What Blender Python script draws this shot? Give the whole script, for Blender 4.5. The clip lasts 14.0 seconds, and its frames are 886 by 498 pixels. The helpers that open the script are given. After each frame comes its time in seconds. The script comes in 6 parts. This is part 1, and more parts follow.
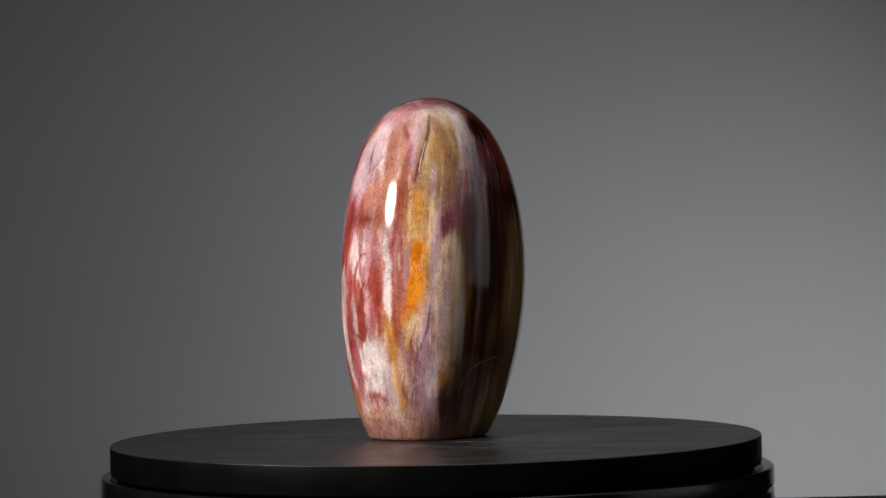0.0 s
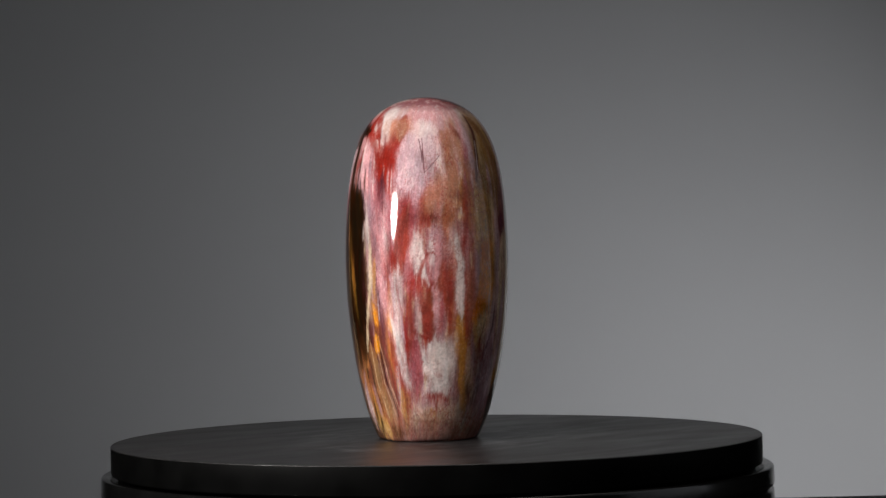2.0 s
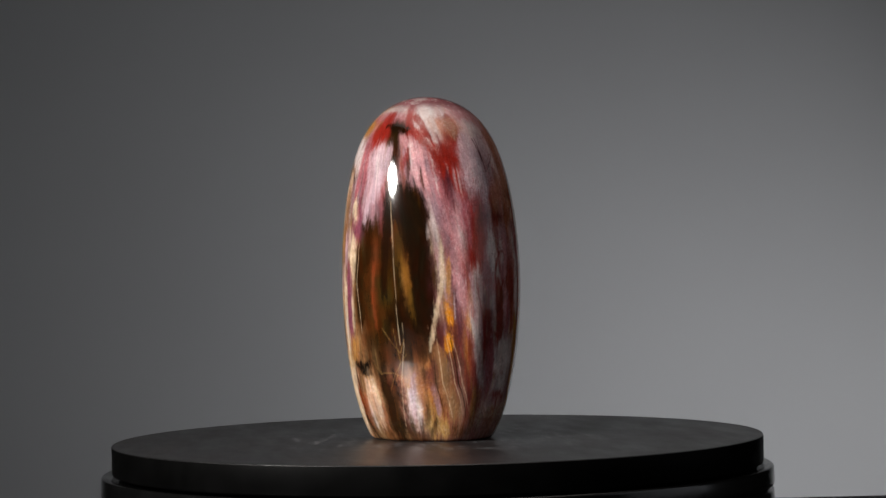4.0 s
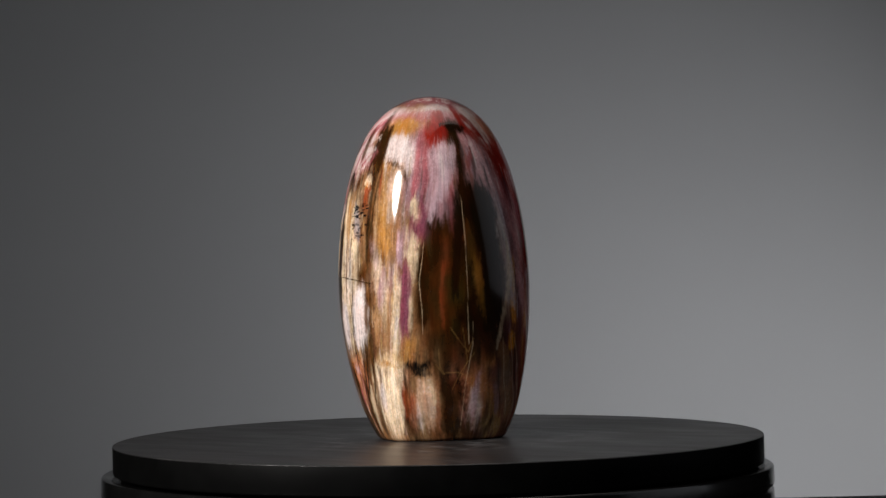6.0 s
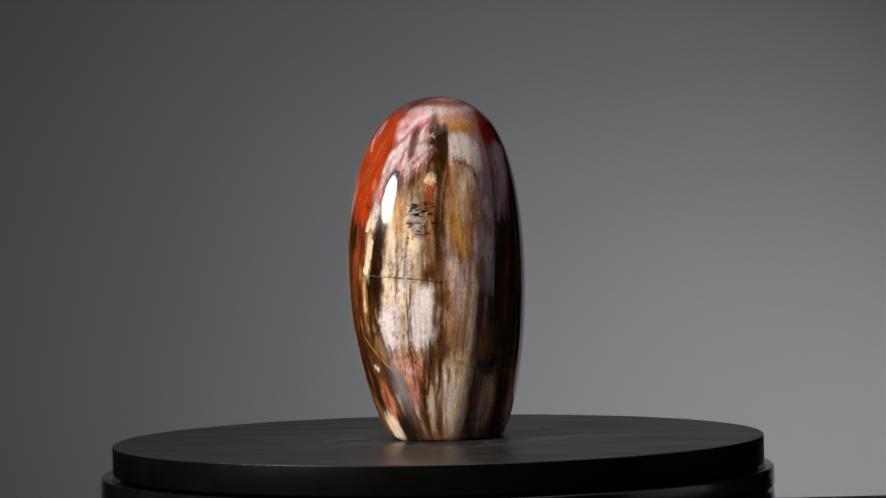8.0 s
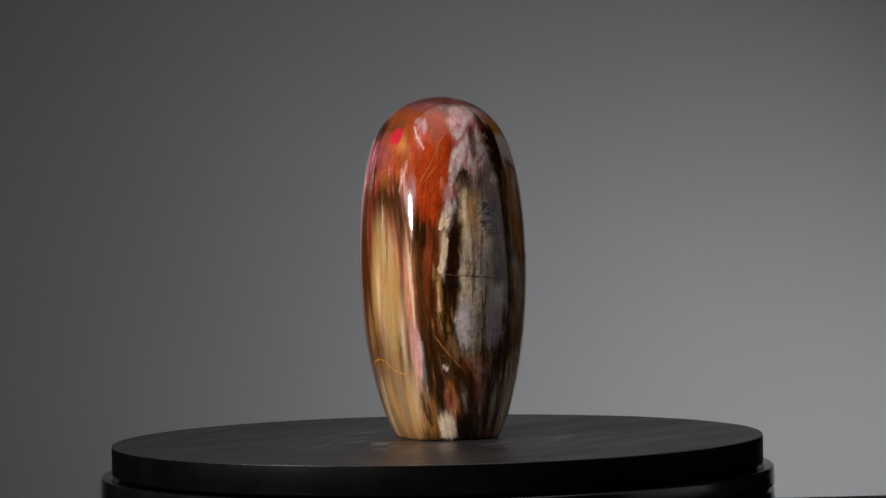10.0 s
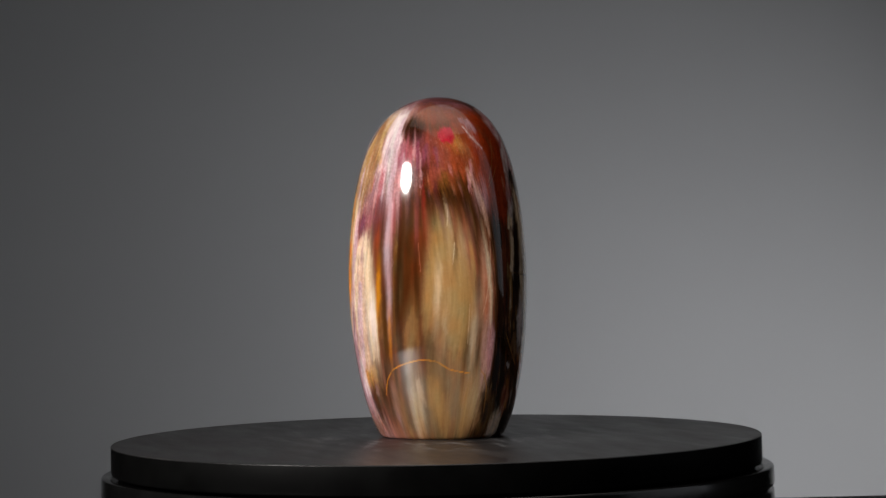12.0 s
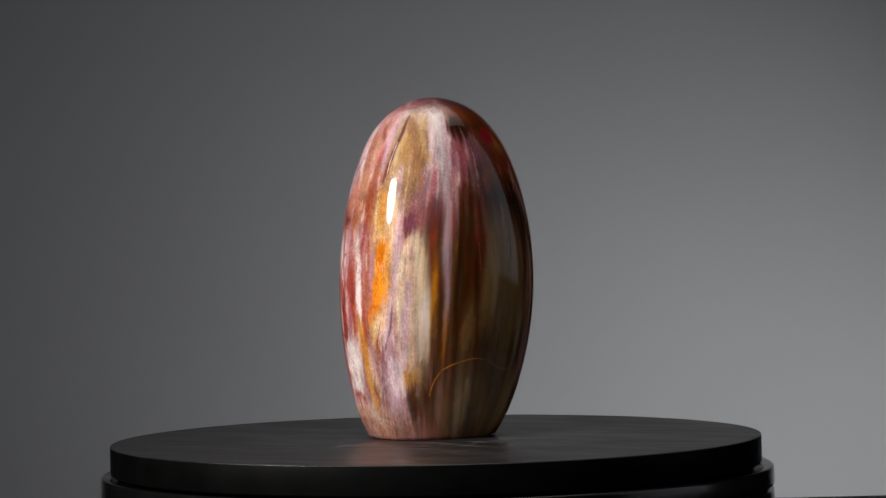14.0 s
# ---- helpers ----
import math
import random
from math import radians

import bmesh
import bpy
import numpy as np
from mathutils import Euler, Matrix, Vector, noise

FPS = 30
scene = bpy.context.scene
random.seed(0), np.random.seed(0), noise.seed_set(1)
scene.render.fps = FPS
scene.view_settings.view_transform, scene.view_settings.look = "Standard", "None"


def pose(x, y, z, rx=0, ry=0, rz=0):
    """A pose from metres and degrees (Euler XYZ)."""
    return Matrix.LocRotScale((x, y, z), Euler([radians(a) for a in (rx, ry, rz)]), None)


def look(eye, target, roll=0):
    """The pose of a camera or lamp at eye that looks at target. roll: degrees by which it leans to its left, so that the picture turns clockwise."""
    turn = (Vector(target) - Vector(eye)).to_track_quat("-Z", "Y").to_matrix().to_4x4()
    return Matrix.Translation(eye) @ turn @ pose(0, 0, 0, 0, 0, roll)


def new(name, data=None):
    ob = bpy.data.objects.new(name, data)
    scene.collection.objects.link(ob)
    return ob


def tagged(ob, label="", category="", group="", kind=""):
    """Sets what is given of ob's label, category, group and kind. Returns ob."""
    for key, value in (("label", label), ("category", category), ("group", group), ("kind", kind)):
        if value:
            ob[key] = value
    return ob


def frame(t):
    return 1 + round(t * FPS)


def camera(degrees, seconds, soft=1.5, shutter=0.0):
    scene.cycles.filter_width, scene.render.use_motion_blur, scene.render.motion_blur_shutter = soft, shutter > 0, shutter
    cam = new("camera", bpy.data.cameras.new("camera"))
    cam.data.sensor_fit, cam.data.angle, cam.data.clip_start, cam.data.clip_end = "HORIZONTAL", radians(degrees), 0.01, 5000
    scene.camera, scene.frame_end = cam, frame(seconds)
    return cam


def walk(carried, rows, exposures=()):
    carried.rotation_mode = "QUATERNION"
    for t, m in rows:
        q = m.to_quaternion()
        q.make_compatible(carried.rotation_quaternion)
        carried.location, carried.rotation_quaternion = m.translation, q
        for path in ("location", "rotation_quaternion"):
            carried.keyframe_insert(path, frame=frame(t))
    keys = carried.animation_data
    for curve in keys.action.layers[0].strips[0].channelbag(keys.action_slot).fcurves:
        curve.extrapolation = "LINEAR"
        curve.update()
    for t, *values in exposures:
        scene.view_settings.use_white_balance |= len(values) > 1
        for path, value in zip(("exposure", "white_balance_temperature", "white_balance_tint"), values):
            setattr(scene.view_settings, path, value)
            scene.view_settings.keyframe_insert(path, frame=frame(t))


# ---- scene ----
SECONDS = 14.0
TURN = 23.8          # degrees a second, anticlockwise from above
EYE = (0.0045, -1.152, 0.0869)
cam = camera(20.2, SECONDS)
VIEW = look(EYE, (0.0045, 0.0, 0.0869), -1.14)
walk(cam, [(0.0, VIEW), (SECONDS, VIEW)])

# ---------------------------------------------------------------- light
world = bpy.data.worlds.new("studio_dark")
scene.world = world
world.use_nodes = True
world.node_tree.nodes["Background"].inputs[0].default_value = (0.6, 0.65, 0.7, 1)
world.node_tree.nodes["Background"].inputs[1].default_value = 0.001
scene.view_settings.exposure = 0.0


def area_lamp(name, eye, target, sx, sy, watts, colour, shape="RECTANGLE", spread=180):
    data = bpy.data.lights.new(name, "AREA")
    data.shape, data.size, data.size_y = shape, sx, sy
    data.energy, data.color, data.spread = watts, colour, radians(spread)
    ob = new(name, data)
    ob.matrix_world = look(eye, target)
    return ob


area_lamp("key_softbox", (-0.75, -0.59, 0.42), (0.2, -0.35, 0.03), 0.20, 0.21, 5.1, (1.0, 0.965, 0.925), "ELLIPSE", 80)
area_lamp("side_panel", (1.00, -0.35, 0.42), (0.0, -0.75, 0.1), 0.8, 0.92, 0.48, (0.90, 0.93, 1.0), "RECTANGLE", 120)
# added fill with no visible source: brightens the backdrop, more towards the right
area_lamp("added_backdrop_fill", (0.90, 0.20, -0.30), (0.13, 1.0, -0.03), 0.3, 0.3, 0.95, (0.955, 0.98, 1.0), "RECTANGLE", 56)
area_lamp("top_softbox", (0.05, -0.04, 0.95), (0.03, -0.02, 0.1), 1.0, 0.78, 0.72, (1.0, 0.925, 0.85), "RECTANGLE", 88)


# ---------------------------------------------------------------- materials
def material(name):
    m = bpy.data.materials.new(name)
    m.use_nodes = True
    nt = m.node_tree
    b = nt.nodes["Principled BSDF"]
    return m, nt, b


def node(nt, kind, **values):
    n = nt.nodes.new(kind)
    for key, value in values.items():
        n.inputs[key].default_value = value
    return n


def mapped(nt, scale, kind="Object"):
    tc = nt.nodes.new("ShaderNodeTexCoord")
    mp = nt.nodes.new("ShaderNodeMapping")
    mp.inputs["Scale"].default_value = scale
    nt.links.new(tc.outputs[kind], mp.inputs["Vector"])
    return mp.outputs["Vector"]


def ramp(nt, source, stops):
    r = nt.nodes.new("ShaderNodeValToRGB")
    els = r.color_ramp.elements
    while len(els) < len(stops):
        els.new(0.5)
    for e, (p, c) in zip(els, stops):
        e.position, e.color = p, (*c, 1) if len(c) == 3 else c
    nt.links.new(source, r.inputs["Fac"])
    return r.outputs["Color"]


def mixed(nt, mode, fac, a, b):
    m = nt.nodes.new("ShaderNodeMix")
    m.data_type, m.blend_type = "RGBA", mode
    for sock, v in ((m.inputs[0], fac), (m.inputs[6], a), (m.inputs[7], b)):
        if isinstance(v, (int, float)):
            sock.default_value = v
        elif isinstance(v, tuple):
            sock.default_value = (*v, 1)
        else:
            nt.links.new(v, sock)
    return m.outputs[2]


def noise_fac(nt, vector, scale, detail=4.0, rough=0.55):
    n = node(nt, "ShaderNodeTexNoise", Scale=scale, Detail=detail, Roughness=rough)
    nt.links.new(vector, n.inputs["Vector"])
    return n.outputs["Fac"]


def bump(nt, b, height, strength, distance):
    n = node(nt, "ShaderNodeBump", Strength=strength, Distance=distance)
    nt.links.new(height, n.inputs["Height"])
    nt.links.new(n.outputs["Normal"], b.inputs["Normal"])


def paper_material():
    m, nt, b = material("grey_paper")
    v = mapped(nt, (1, 1, 1))
    big = noise_fac(nt, v, 2.2, 3)
    nt.links.new(ramp(nt, big, [(0.3, (0.405, 0.398, 0.405)), (0.7, (0.44, 0.435, 0.442))]), b.inputs["Base Color"])
    b.inputs["Roughness"].default_value = 0.9
    b.inputs["Specular IOR Level"].default_value = 0.2
    bump(nt, b, noise_fac(nt, v, 900, 2), 0.05, 0.0005)
    return m


def plaster_material():
    m, nt, b = material("dark_painted_wall")
    v = mapped(nt, (1, 1, 1))
    nt.links.new(ramp(nt, noise_fac(nt, v, 1.5), [(0.3, (0.05, 0.05, 0.052)), (0.7, (0.065, 0.064, 0.063))]), b.inputs["Base Color"])
    b.inputs["Roughness"].default_value = 0.85
    bump(nt, b, noise_fac(nt, v, 120), 0.1, 0.002)
    return m


def black_top_material():
    """Matt black platter: faint scuffs, dust and smears."""
    m, nt, b = material("scuffed_black_platter")
    v = mapped(nt, (1, 1, 1))
    smear = noise_fac(nt, mapped(nt, (9, 34, 20)), 1.6, 5, 0.6)
    fine = noise_fac(nt, v, 700, 3)
    base = ramp(nt, smear, [(0.40, (0.011, 0.0105, 0.0112)), (0.72, (0.024, 0.0225, 0.0235))])
    dust = ramp(nt, noise_fac(nt, v, 1400, 1), [(0.74, (0, 0, 0)), (0.80, (0.10, 0.10, 0.10))])
    ln = nt.nodes.new("ShaderNodeVectorMath")
    ln.operation = "LENGTH"
    nt.links.new(v, ln.inputs[0])
    ring = ramp(nt, ln.outputs["Value"], [(0.026, (0, 0, 0)), (0.036, (1, 1, 1)), (0.062, (0.8,) * 3), (0.095, (0, 0, 0))])
    wisp = ramp(nt, noise_fac(nt, mapped(nt, (34, 120, 20)), 1.0, 6, 0.7), [(0.53, (0, 0, 0)), (0.64, (1, 1, 1))])
    wisp2 = ramp(nt, noise_fac(nt, mapped(nt, (160, 40, 20)), 1.0, 6, 0.7), [(0.57, (0, 0, 0)), (0.66, (1, 1, 1))])
    marks = mixed(nt, "MULTIPLY", 1.0, mixed(nt, "ADD", 1.0, wisp, wisp2), ring)
    base = mixed(nt, "ADD", 0.5, base, dust)
    nt.links.new(mixed(nt, "MIX", mixed(nt, "MULTIPLY", 1.0, marks, (0.55, 0.55, 0.55)), base, (0.24, 0.24, 0.25)), b.inputs["Base Color"])
    rough = ramp(nt, smear, [(0.35, (0.31, 0.31, 0.31)), (0.75, (0.46, 0.46, 0.46))])
    nt.links.new(rough, b.inputs["Roughness"])
    b.inputs["Specular IOR Level"].default_value = 0.52
    bump(nt, b, fine, 0.05, 0.0003)
    return m


def black_plastic_material(name, rough, base, gloss):
    m, nt, b = material(name)
    v = mapped(nt, (1, 1, 1))
    n = noise_fac(nt, v, 60, 4)
    nt.links.new(ramp(nt, n, [(0.35, (base * 0.8,) * 3), (0.7, (base * 1.3,) * 3)]), b.inputs["Base Color"])
    nt.links.new(ramp(nt, n, [(0.3, (rough - 0.05,) * 3), (0.7, (rough + 0.07,) * 3)]), b.inputs["Roughness"])
    bump(nt, b, noise_fac(nt, v, 1500, 2), 0.008, 0.0001)
    b.inputs["Specular IOR Level"].default_value = gloss
    return m


def petrified_wood_material():
    """Polished agatised wood: mineral colours carried by the body, upright fibres and specks on top."""
    m, nt, b = material("polished_petrified_wood")
    at = nt.nodes.new("ShaderNodeAttribute")
    at.attribute_name = "mineral"
    fib = noise_fac(nt, mapped(nt, (1, 1, 0.07)), 900, 5, 0.65)
    fib2 = noise_fac(nt, mapped(nt, (1, 1, 0.16)), 330, 4, 0.6)
    cloud = noise_fac(nt, mapped(nt, (1, 1, 0.6)), 420, 5, 0.7)
    speck = noise_fac(nt, mapped(nt, (1, 1, 0.7)), 1500, 3, 0.6)
    c = at.outputs["Color"]
    for source, share, lo, hi, spread in ((fib, 0.12, 0.25, 0.75, 0.22), (fib2, 0.14, 0.28, 0.72, 0.25), (cloud, 0.34, 0.3, 0.7, 0.2), (speck, 0.22, 0.3, 0.7, 0.2)):
        much = nt.nodes.new("ShaderNodeMath")
        much.operation = "MULTIPLY"
        much.inputs[1].default_value = share
        nt.links.new(at.outputs["Alpha"], much.inputs[0])
        c = mixed(nt, "OVERLAY", much.outputs[0], c, ramp(nt, source, [(lo, (0.5 - spread,) * 3), (hi, (0.5 + spread,) * 3)]))
    nt.links.new(c, b.inputs["Base Color"])
    b.inputs["Roughness"].default_value = 0.085
    b.inputs["IOR"].default_value = 1.55
    bump(nt, b, fib2, 0.03, 0.0004)
    return m


PAPER, WALL = paper_material(), plaster_material()
PLATTER, PLASTIC = black_top_material(), black_plastic_material("satin_black_plastic", 0.17, 0.004, 0.55)
RIM, RUBBER = black_plastic_material("matt_black_rim", 0.45, 0.0015, 0.05), black_plastic_material("black_table_laminate", 0.5, 0.003, 0.1)
STONE = petrified_wood_material()


# ---------------------------------------------------------------- helpers of this scene
def mesh_of(name, bm, mat, smooth=True):
    me = bpy.data.meshes.new(name)
    bm.to_mesh(me)
    bm.free()
    me.materials.append(mat)
    if smooth:
        for p in me.polygons:
            p.use_smooth = True
    return me


def part(name, bm, mat, parent, label="", smooth=True):
    ob = new(name, mesh_of(name, bm, mat, smooth))
    ob.parent = parent
    return tagged(ob, label)


def lathe(profile, steps=192):
    """A body turned about z from (radius, height) pairs; radius 0 closes it."""
    bm = bmesh.new()
    rings = []
    for r, z in profile:
        if r <= 0:
            rings.append([bm.verts.new((0, 0, z))])
        else:
            rings.append([bm.verts.new((r * math.cos(a), r * math.sin(a), z)) for a in (2 * math.pi * i / steps for i in range(steps))])
    for a, b in zip(rings, rings[1:]):
        for i in range(steps):
            j = (i + 1) % steps
            q = [a[i % len(a)], a[j % len(a)], b[j % len(b)], b[i % len(b)]]
            q = [v for k, v in enumerate(q) if v not in q[:k]]
            if len(q) > 2:
                bm.faces.new(q)
    bmesh.ops.recalc_face_normals(bm, faces=bm.faces)
    return bm


def rounded(r, z, size, quarter, steps=4):
    """Points of a small rounded edge; quarter 0 turns from top to side, 1 from side to bottom."""
    out = []
    for k in range(steps + 1):
        a = radians(90 * k / steps)
        if quarter == 0:
            out.append((r - size + size * math.sin(a), z - size + size * math.cos(a)))
        else:
            out.append((r - size + size * math.cos(a), z + size - size * math.sin(a)))
    return out


def box(bm, lo, hi):
    c = [(a + b) / 2 for a, b in zip(lo, hi)]
    s = [b - a for a, b in zip(lo, hi)]
    bmesh.ops.create_cube(bm, size=1, matrix=Matrix.Translation(c) @ Matrix.Diagonal((*s, 1)))


# ---------------------------------------------------------------- the room
TABLE = -0.052


def room():
    sides = {"wall_north": ((-2.6, 2.0, -0.8), (2.6, 2.1, 2.0)), "wall_south": ((-2.6, -3.1, -0.8), (2.6, -3.0, 2.0)),
             "wall_west": ((-2.6, -3.0, -0.8), (-2.5, 2.0, 2.0)), "wall_east": ((2.5, -3.0, -0.8), (2.6, 2.0, 2.0)),
             "floor": ((-2.6, -3.1, -0.9), (2.6, 2.1, -0.8)), "ceiling": ((-2.6, -3.1, 2.0), (2.6, 2.1, 2.1))}
    for name, (lo, hi) in sides.items():
        bm = bmesh.new()
        box(bm, lo, hi)
        tagged(new(name, mesh_of(name, bm, WALL, False)), "plain dark painted studio " + name.split("_")[0], name.split("_")[0], kind="structure")


def backdrop():
    """A hanging sheet of seamless paper that sweeps out over the floor."""
    bm = bmesh.new()
    cy, cz, r = 0.62, -0.797 + 0.38, 0.38
    line = [(0.30, -0.797), (0.46, -0.797)]
    line += [(cy + r * math.sin(radians(a)), cz - r * math.cos(radians(a))) for a in range(0, 91, 3)]
    line += [(cy + r, cz + k * 0.10) for k in range(1, 18)]
    under = [(y + 0.0012, z - 0.0012) for y, z in reversed(line)]
    rows = [[bm.verts.new((-0.60 + 1.20 * i / 8, y, z)) for i in range(9)] for y, z in line + under]
    for a, b in zip(rows, rows[1:] + rows[:1]):
        for i in range(8):
            bm.faces.new((a[i], a[i + 1], b[i + 1], b[i]))
    bmesh.ops.recalc_face_normals(bm, faces=bm.faces)
    tagged(new("backdrop", mesh_of("backdrop", bm, PAPER)), "seamless grey paper backdrop hanging behind a turntable", "backdrop", kind="structure")


def table():
    """A small black stand; its rear edge is slightly worn and uneven."""
    t = tagged(new("table"), "small black studio table under a turntable", "table")
    t.location = (0, -0.10, -0.8)
    bm = bmesh.new()
    box(bm, (-0.42, -0.30, 0.705), (0.42, 0.305, 0.8 + TABLE))
    bmesh.ops.subdivide_edges(bm, edges=[e for e in bm.edges if abs(e.verts[0].co.x - e.verts[1].co.x) > 0.5], cuts=40)
    for v in bm.verts:
        if v.co.y > 0.2:
            v.co.y += 0.005 * noise.noise((v.co.x * 14, 0.3, 0.0))
    bmesh.ops.bevel(bm, geom=[e for e in bm.edges if e.calc_face_angle(0) > 1.0], offset=0.003, segments=2, affect="EDGES")
    part("tabletop", bm, RUBBER, t)
    for x in (-0.38, 0.38):
        for y in (-0.26, 0.26):
            bm = bmesh.new()
            box(bm, (x - 0.02, y - 0.02, 0), (x + 0.02, y + 0.02, 0.705))
            bmesh.ops.bevel(bm, geom=bm.edges[:], offset=0.003, segments=2, affect="EDGES")
            part("leg", bm, RUBBER, t)


# ---------------------------------------------------------------- the turntable
def turntable():
    t = tagged(new("turntable"), "round black display turntable with a scuffed matt platter", "turntable")
    t.location = (0, 0, TABLE)
    up = -TABLE
    ring = [(0, up - 0.0184), (0.1440, up - 0.0184), (0.1478, up - 0.0146)] + rounded(0.1545, up - 0.0137, 0.0014, 0) + \
        [(0.1547, up - 0.0205)] + rounded(0.1547, up - 0.0226, 0.0008, 1, 2) + [(0.1531, up - 0.0232), (0.1531, up - 0.0246), (0.1545, up - 0.0252), (0.1545, up - 0.0400)] + \
        rounded(0.1545, 0.004, 0.004, 1) + [(0, 0.004)]
    part("base", lathe(ring), PLASTIC, t, "satin black stepped base with a groove")
    for k in range(4):
        a = radians(45 + 90 * k)
        foot = part("foot", lathe([(0, 0.0045)] + [(0.012, 0.0045), (0.012, 0.001), (0.011, 0), (0, 0)], 24), RUBBER, t, "low rubber foot")
        foot.location = (0.12 * math.cos(a), 0.12 * math.sin(a), 0)
    disc = [(0, 0)] + [(0.1490, 0)] + rounded(0.1497, 0, 0.0006, 0) + rounded(0.1497, -0.0131, 0.0010, 1, 2) + [(0.146, -0.0137), (0.146, -0.0160), (0, -0.0160)]
    platter = part("platter", lathe(disc, 256), PLATTER, t, "matt black platter with scuffs and dust")
    platter.location = (0, 0, up)
    platter.data.materials.append(RIM)
    for p in platter.data.polygons:
        if p.normal.z < 0.4:
            p.material_index = 1
    return platter


# ---------------------------------------------------------------- the stone
HEIGHT = 0.1574


def support(phi, zn):
    """Distance in millimetres from the axis to the side that faces phi, and its slope, at the height fraction zn."""
    h0 = np.sqrt(np.maximum(np.polyval((26.462, -43.309, 28.935, -7.77, 5.798, 0.694), zn) * (1 - zn) * 1000, 0))
    h, d = h0.copy(), np.zeros_like(h0)
    for n, cosine, sine in ((1, (0.2913, -7.3391, 9.6335, -4.167), (0.7395, 0.4363, -0.7227, 2.7214)),
                            (2, (-0.1083, 0.0231, 0.0655, -0.004), (-0.1885, 0.154, -0.1118, 0.1102)),
                            (3, (-0.0365, -0.0367, 0.0822, -0.0076), (0.0559, -0.1306, 0.0925, -0.0086)),
                            (4, (-0.0877, 0.0687, -0.0298, 0.0273), (0.0453, -0.1735, 0.1062, 0.0124))):
        fc, fs = np.polyval(cosine, zn), np.polyval(sine, zn)
        if n > 1:
            fc, fs = fc * h0, fs * h0
        h = h + fc * np.cos(n * phi) + fs * np.sin(n * phi)
        d = d + n * (fs * np.cos(n * phi) - fc * np.sin(n * phi))
    return h, d


def lattice(u, v, nu, nv, seed):
    """Smooth value noise in -1..1; u wraps round once over 0..1, v runs over 0..1."""
    g = np.random.default_rng(seed).uniform(-1, 1, (nu, nv + 2))
    a, b = u * nu, np.clip(v, 0, 1) * nv
    i, j = np.floor(a).astype(int), np.floor(b).astype(int)
    x, y = a - i, b - j
    x, y = x * x * (3 - 2 * x), y * y * (3 - 2 * y)
    i0, i1 = i % nu, (i + 1) % nu
    return (g[i0, j] * (1 - x) + g[i1, j] * x) * (1 - y) + (g[i0, j + 1] * (1 - x) + g[i1, j + 1] * x) * y


TONES = {
    "tan": (0.38, 0.22, 0.115), "cream": (0.78, 0.62, 0.45), "white": (0.75, 0.65, 0.63), "pink": (0.64, 0.36, 0.375),
    "rose": (0.43, 0.145, 0.165), "mauve": (0.43, 0.27, 0.30), "red": (0.34, 0.045, 0.032), "rust": (0.33, 0.095, 0.040),
    "orange": (0.40, 0.072, 0.018), "amber": (0.72, 0.32, 0.03), "gold": (0.55, 0.36, 0.15), "brown": (0.125, 0.054, 0.018),
    "dark": (0.036, 0.018, 0.009), "umber": (0.058, 0.026, 0.009), "salmon": (0.53, 0.24, 0.15), "olive": (0.11, 0.060, 0.015),
    "magenta": (0.30, 0.10, 0.145), "scarlet": (0.50, 0.045, 0.07), "plum": (0.15, 0.05, 0.065), "black": (0.010, 0.008, 0.008),
    "honey": (0.52, 0.27, 0.08), "grey": (0.42, 0.36, 0.37),
    "lilac": (0.61, 0.44, 0.475), "ochre": (0.24, 0.12, 0.025), "flesh": (0.66, 0.46, 0.34), "silk": (0.44, 0.285, 0.125),
    "brick": (0.35, 0.085, 0.065), "blush": (0.44, 0.225, 0.155), "cocoa": (0.19, 0.095, 0.055), "tangerine": (0.62, 0.21, 0.012),
}


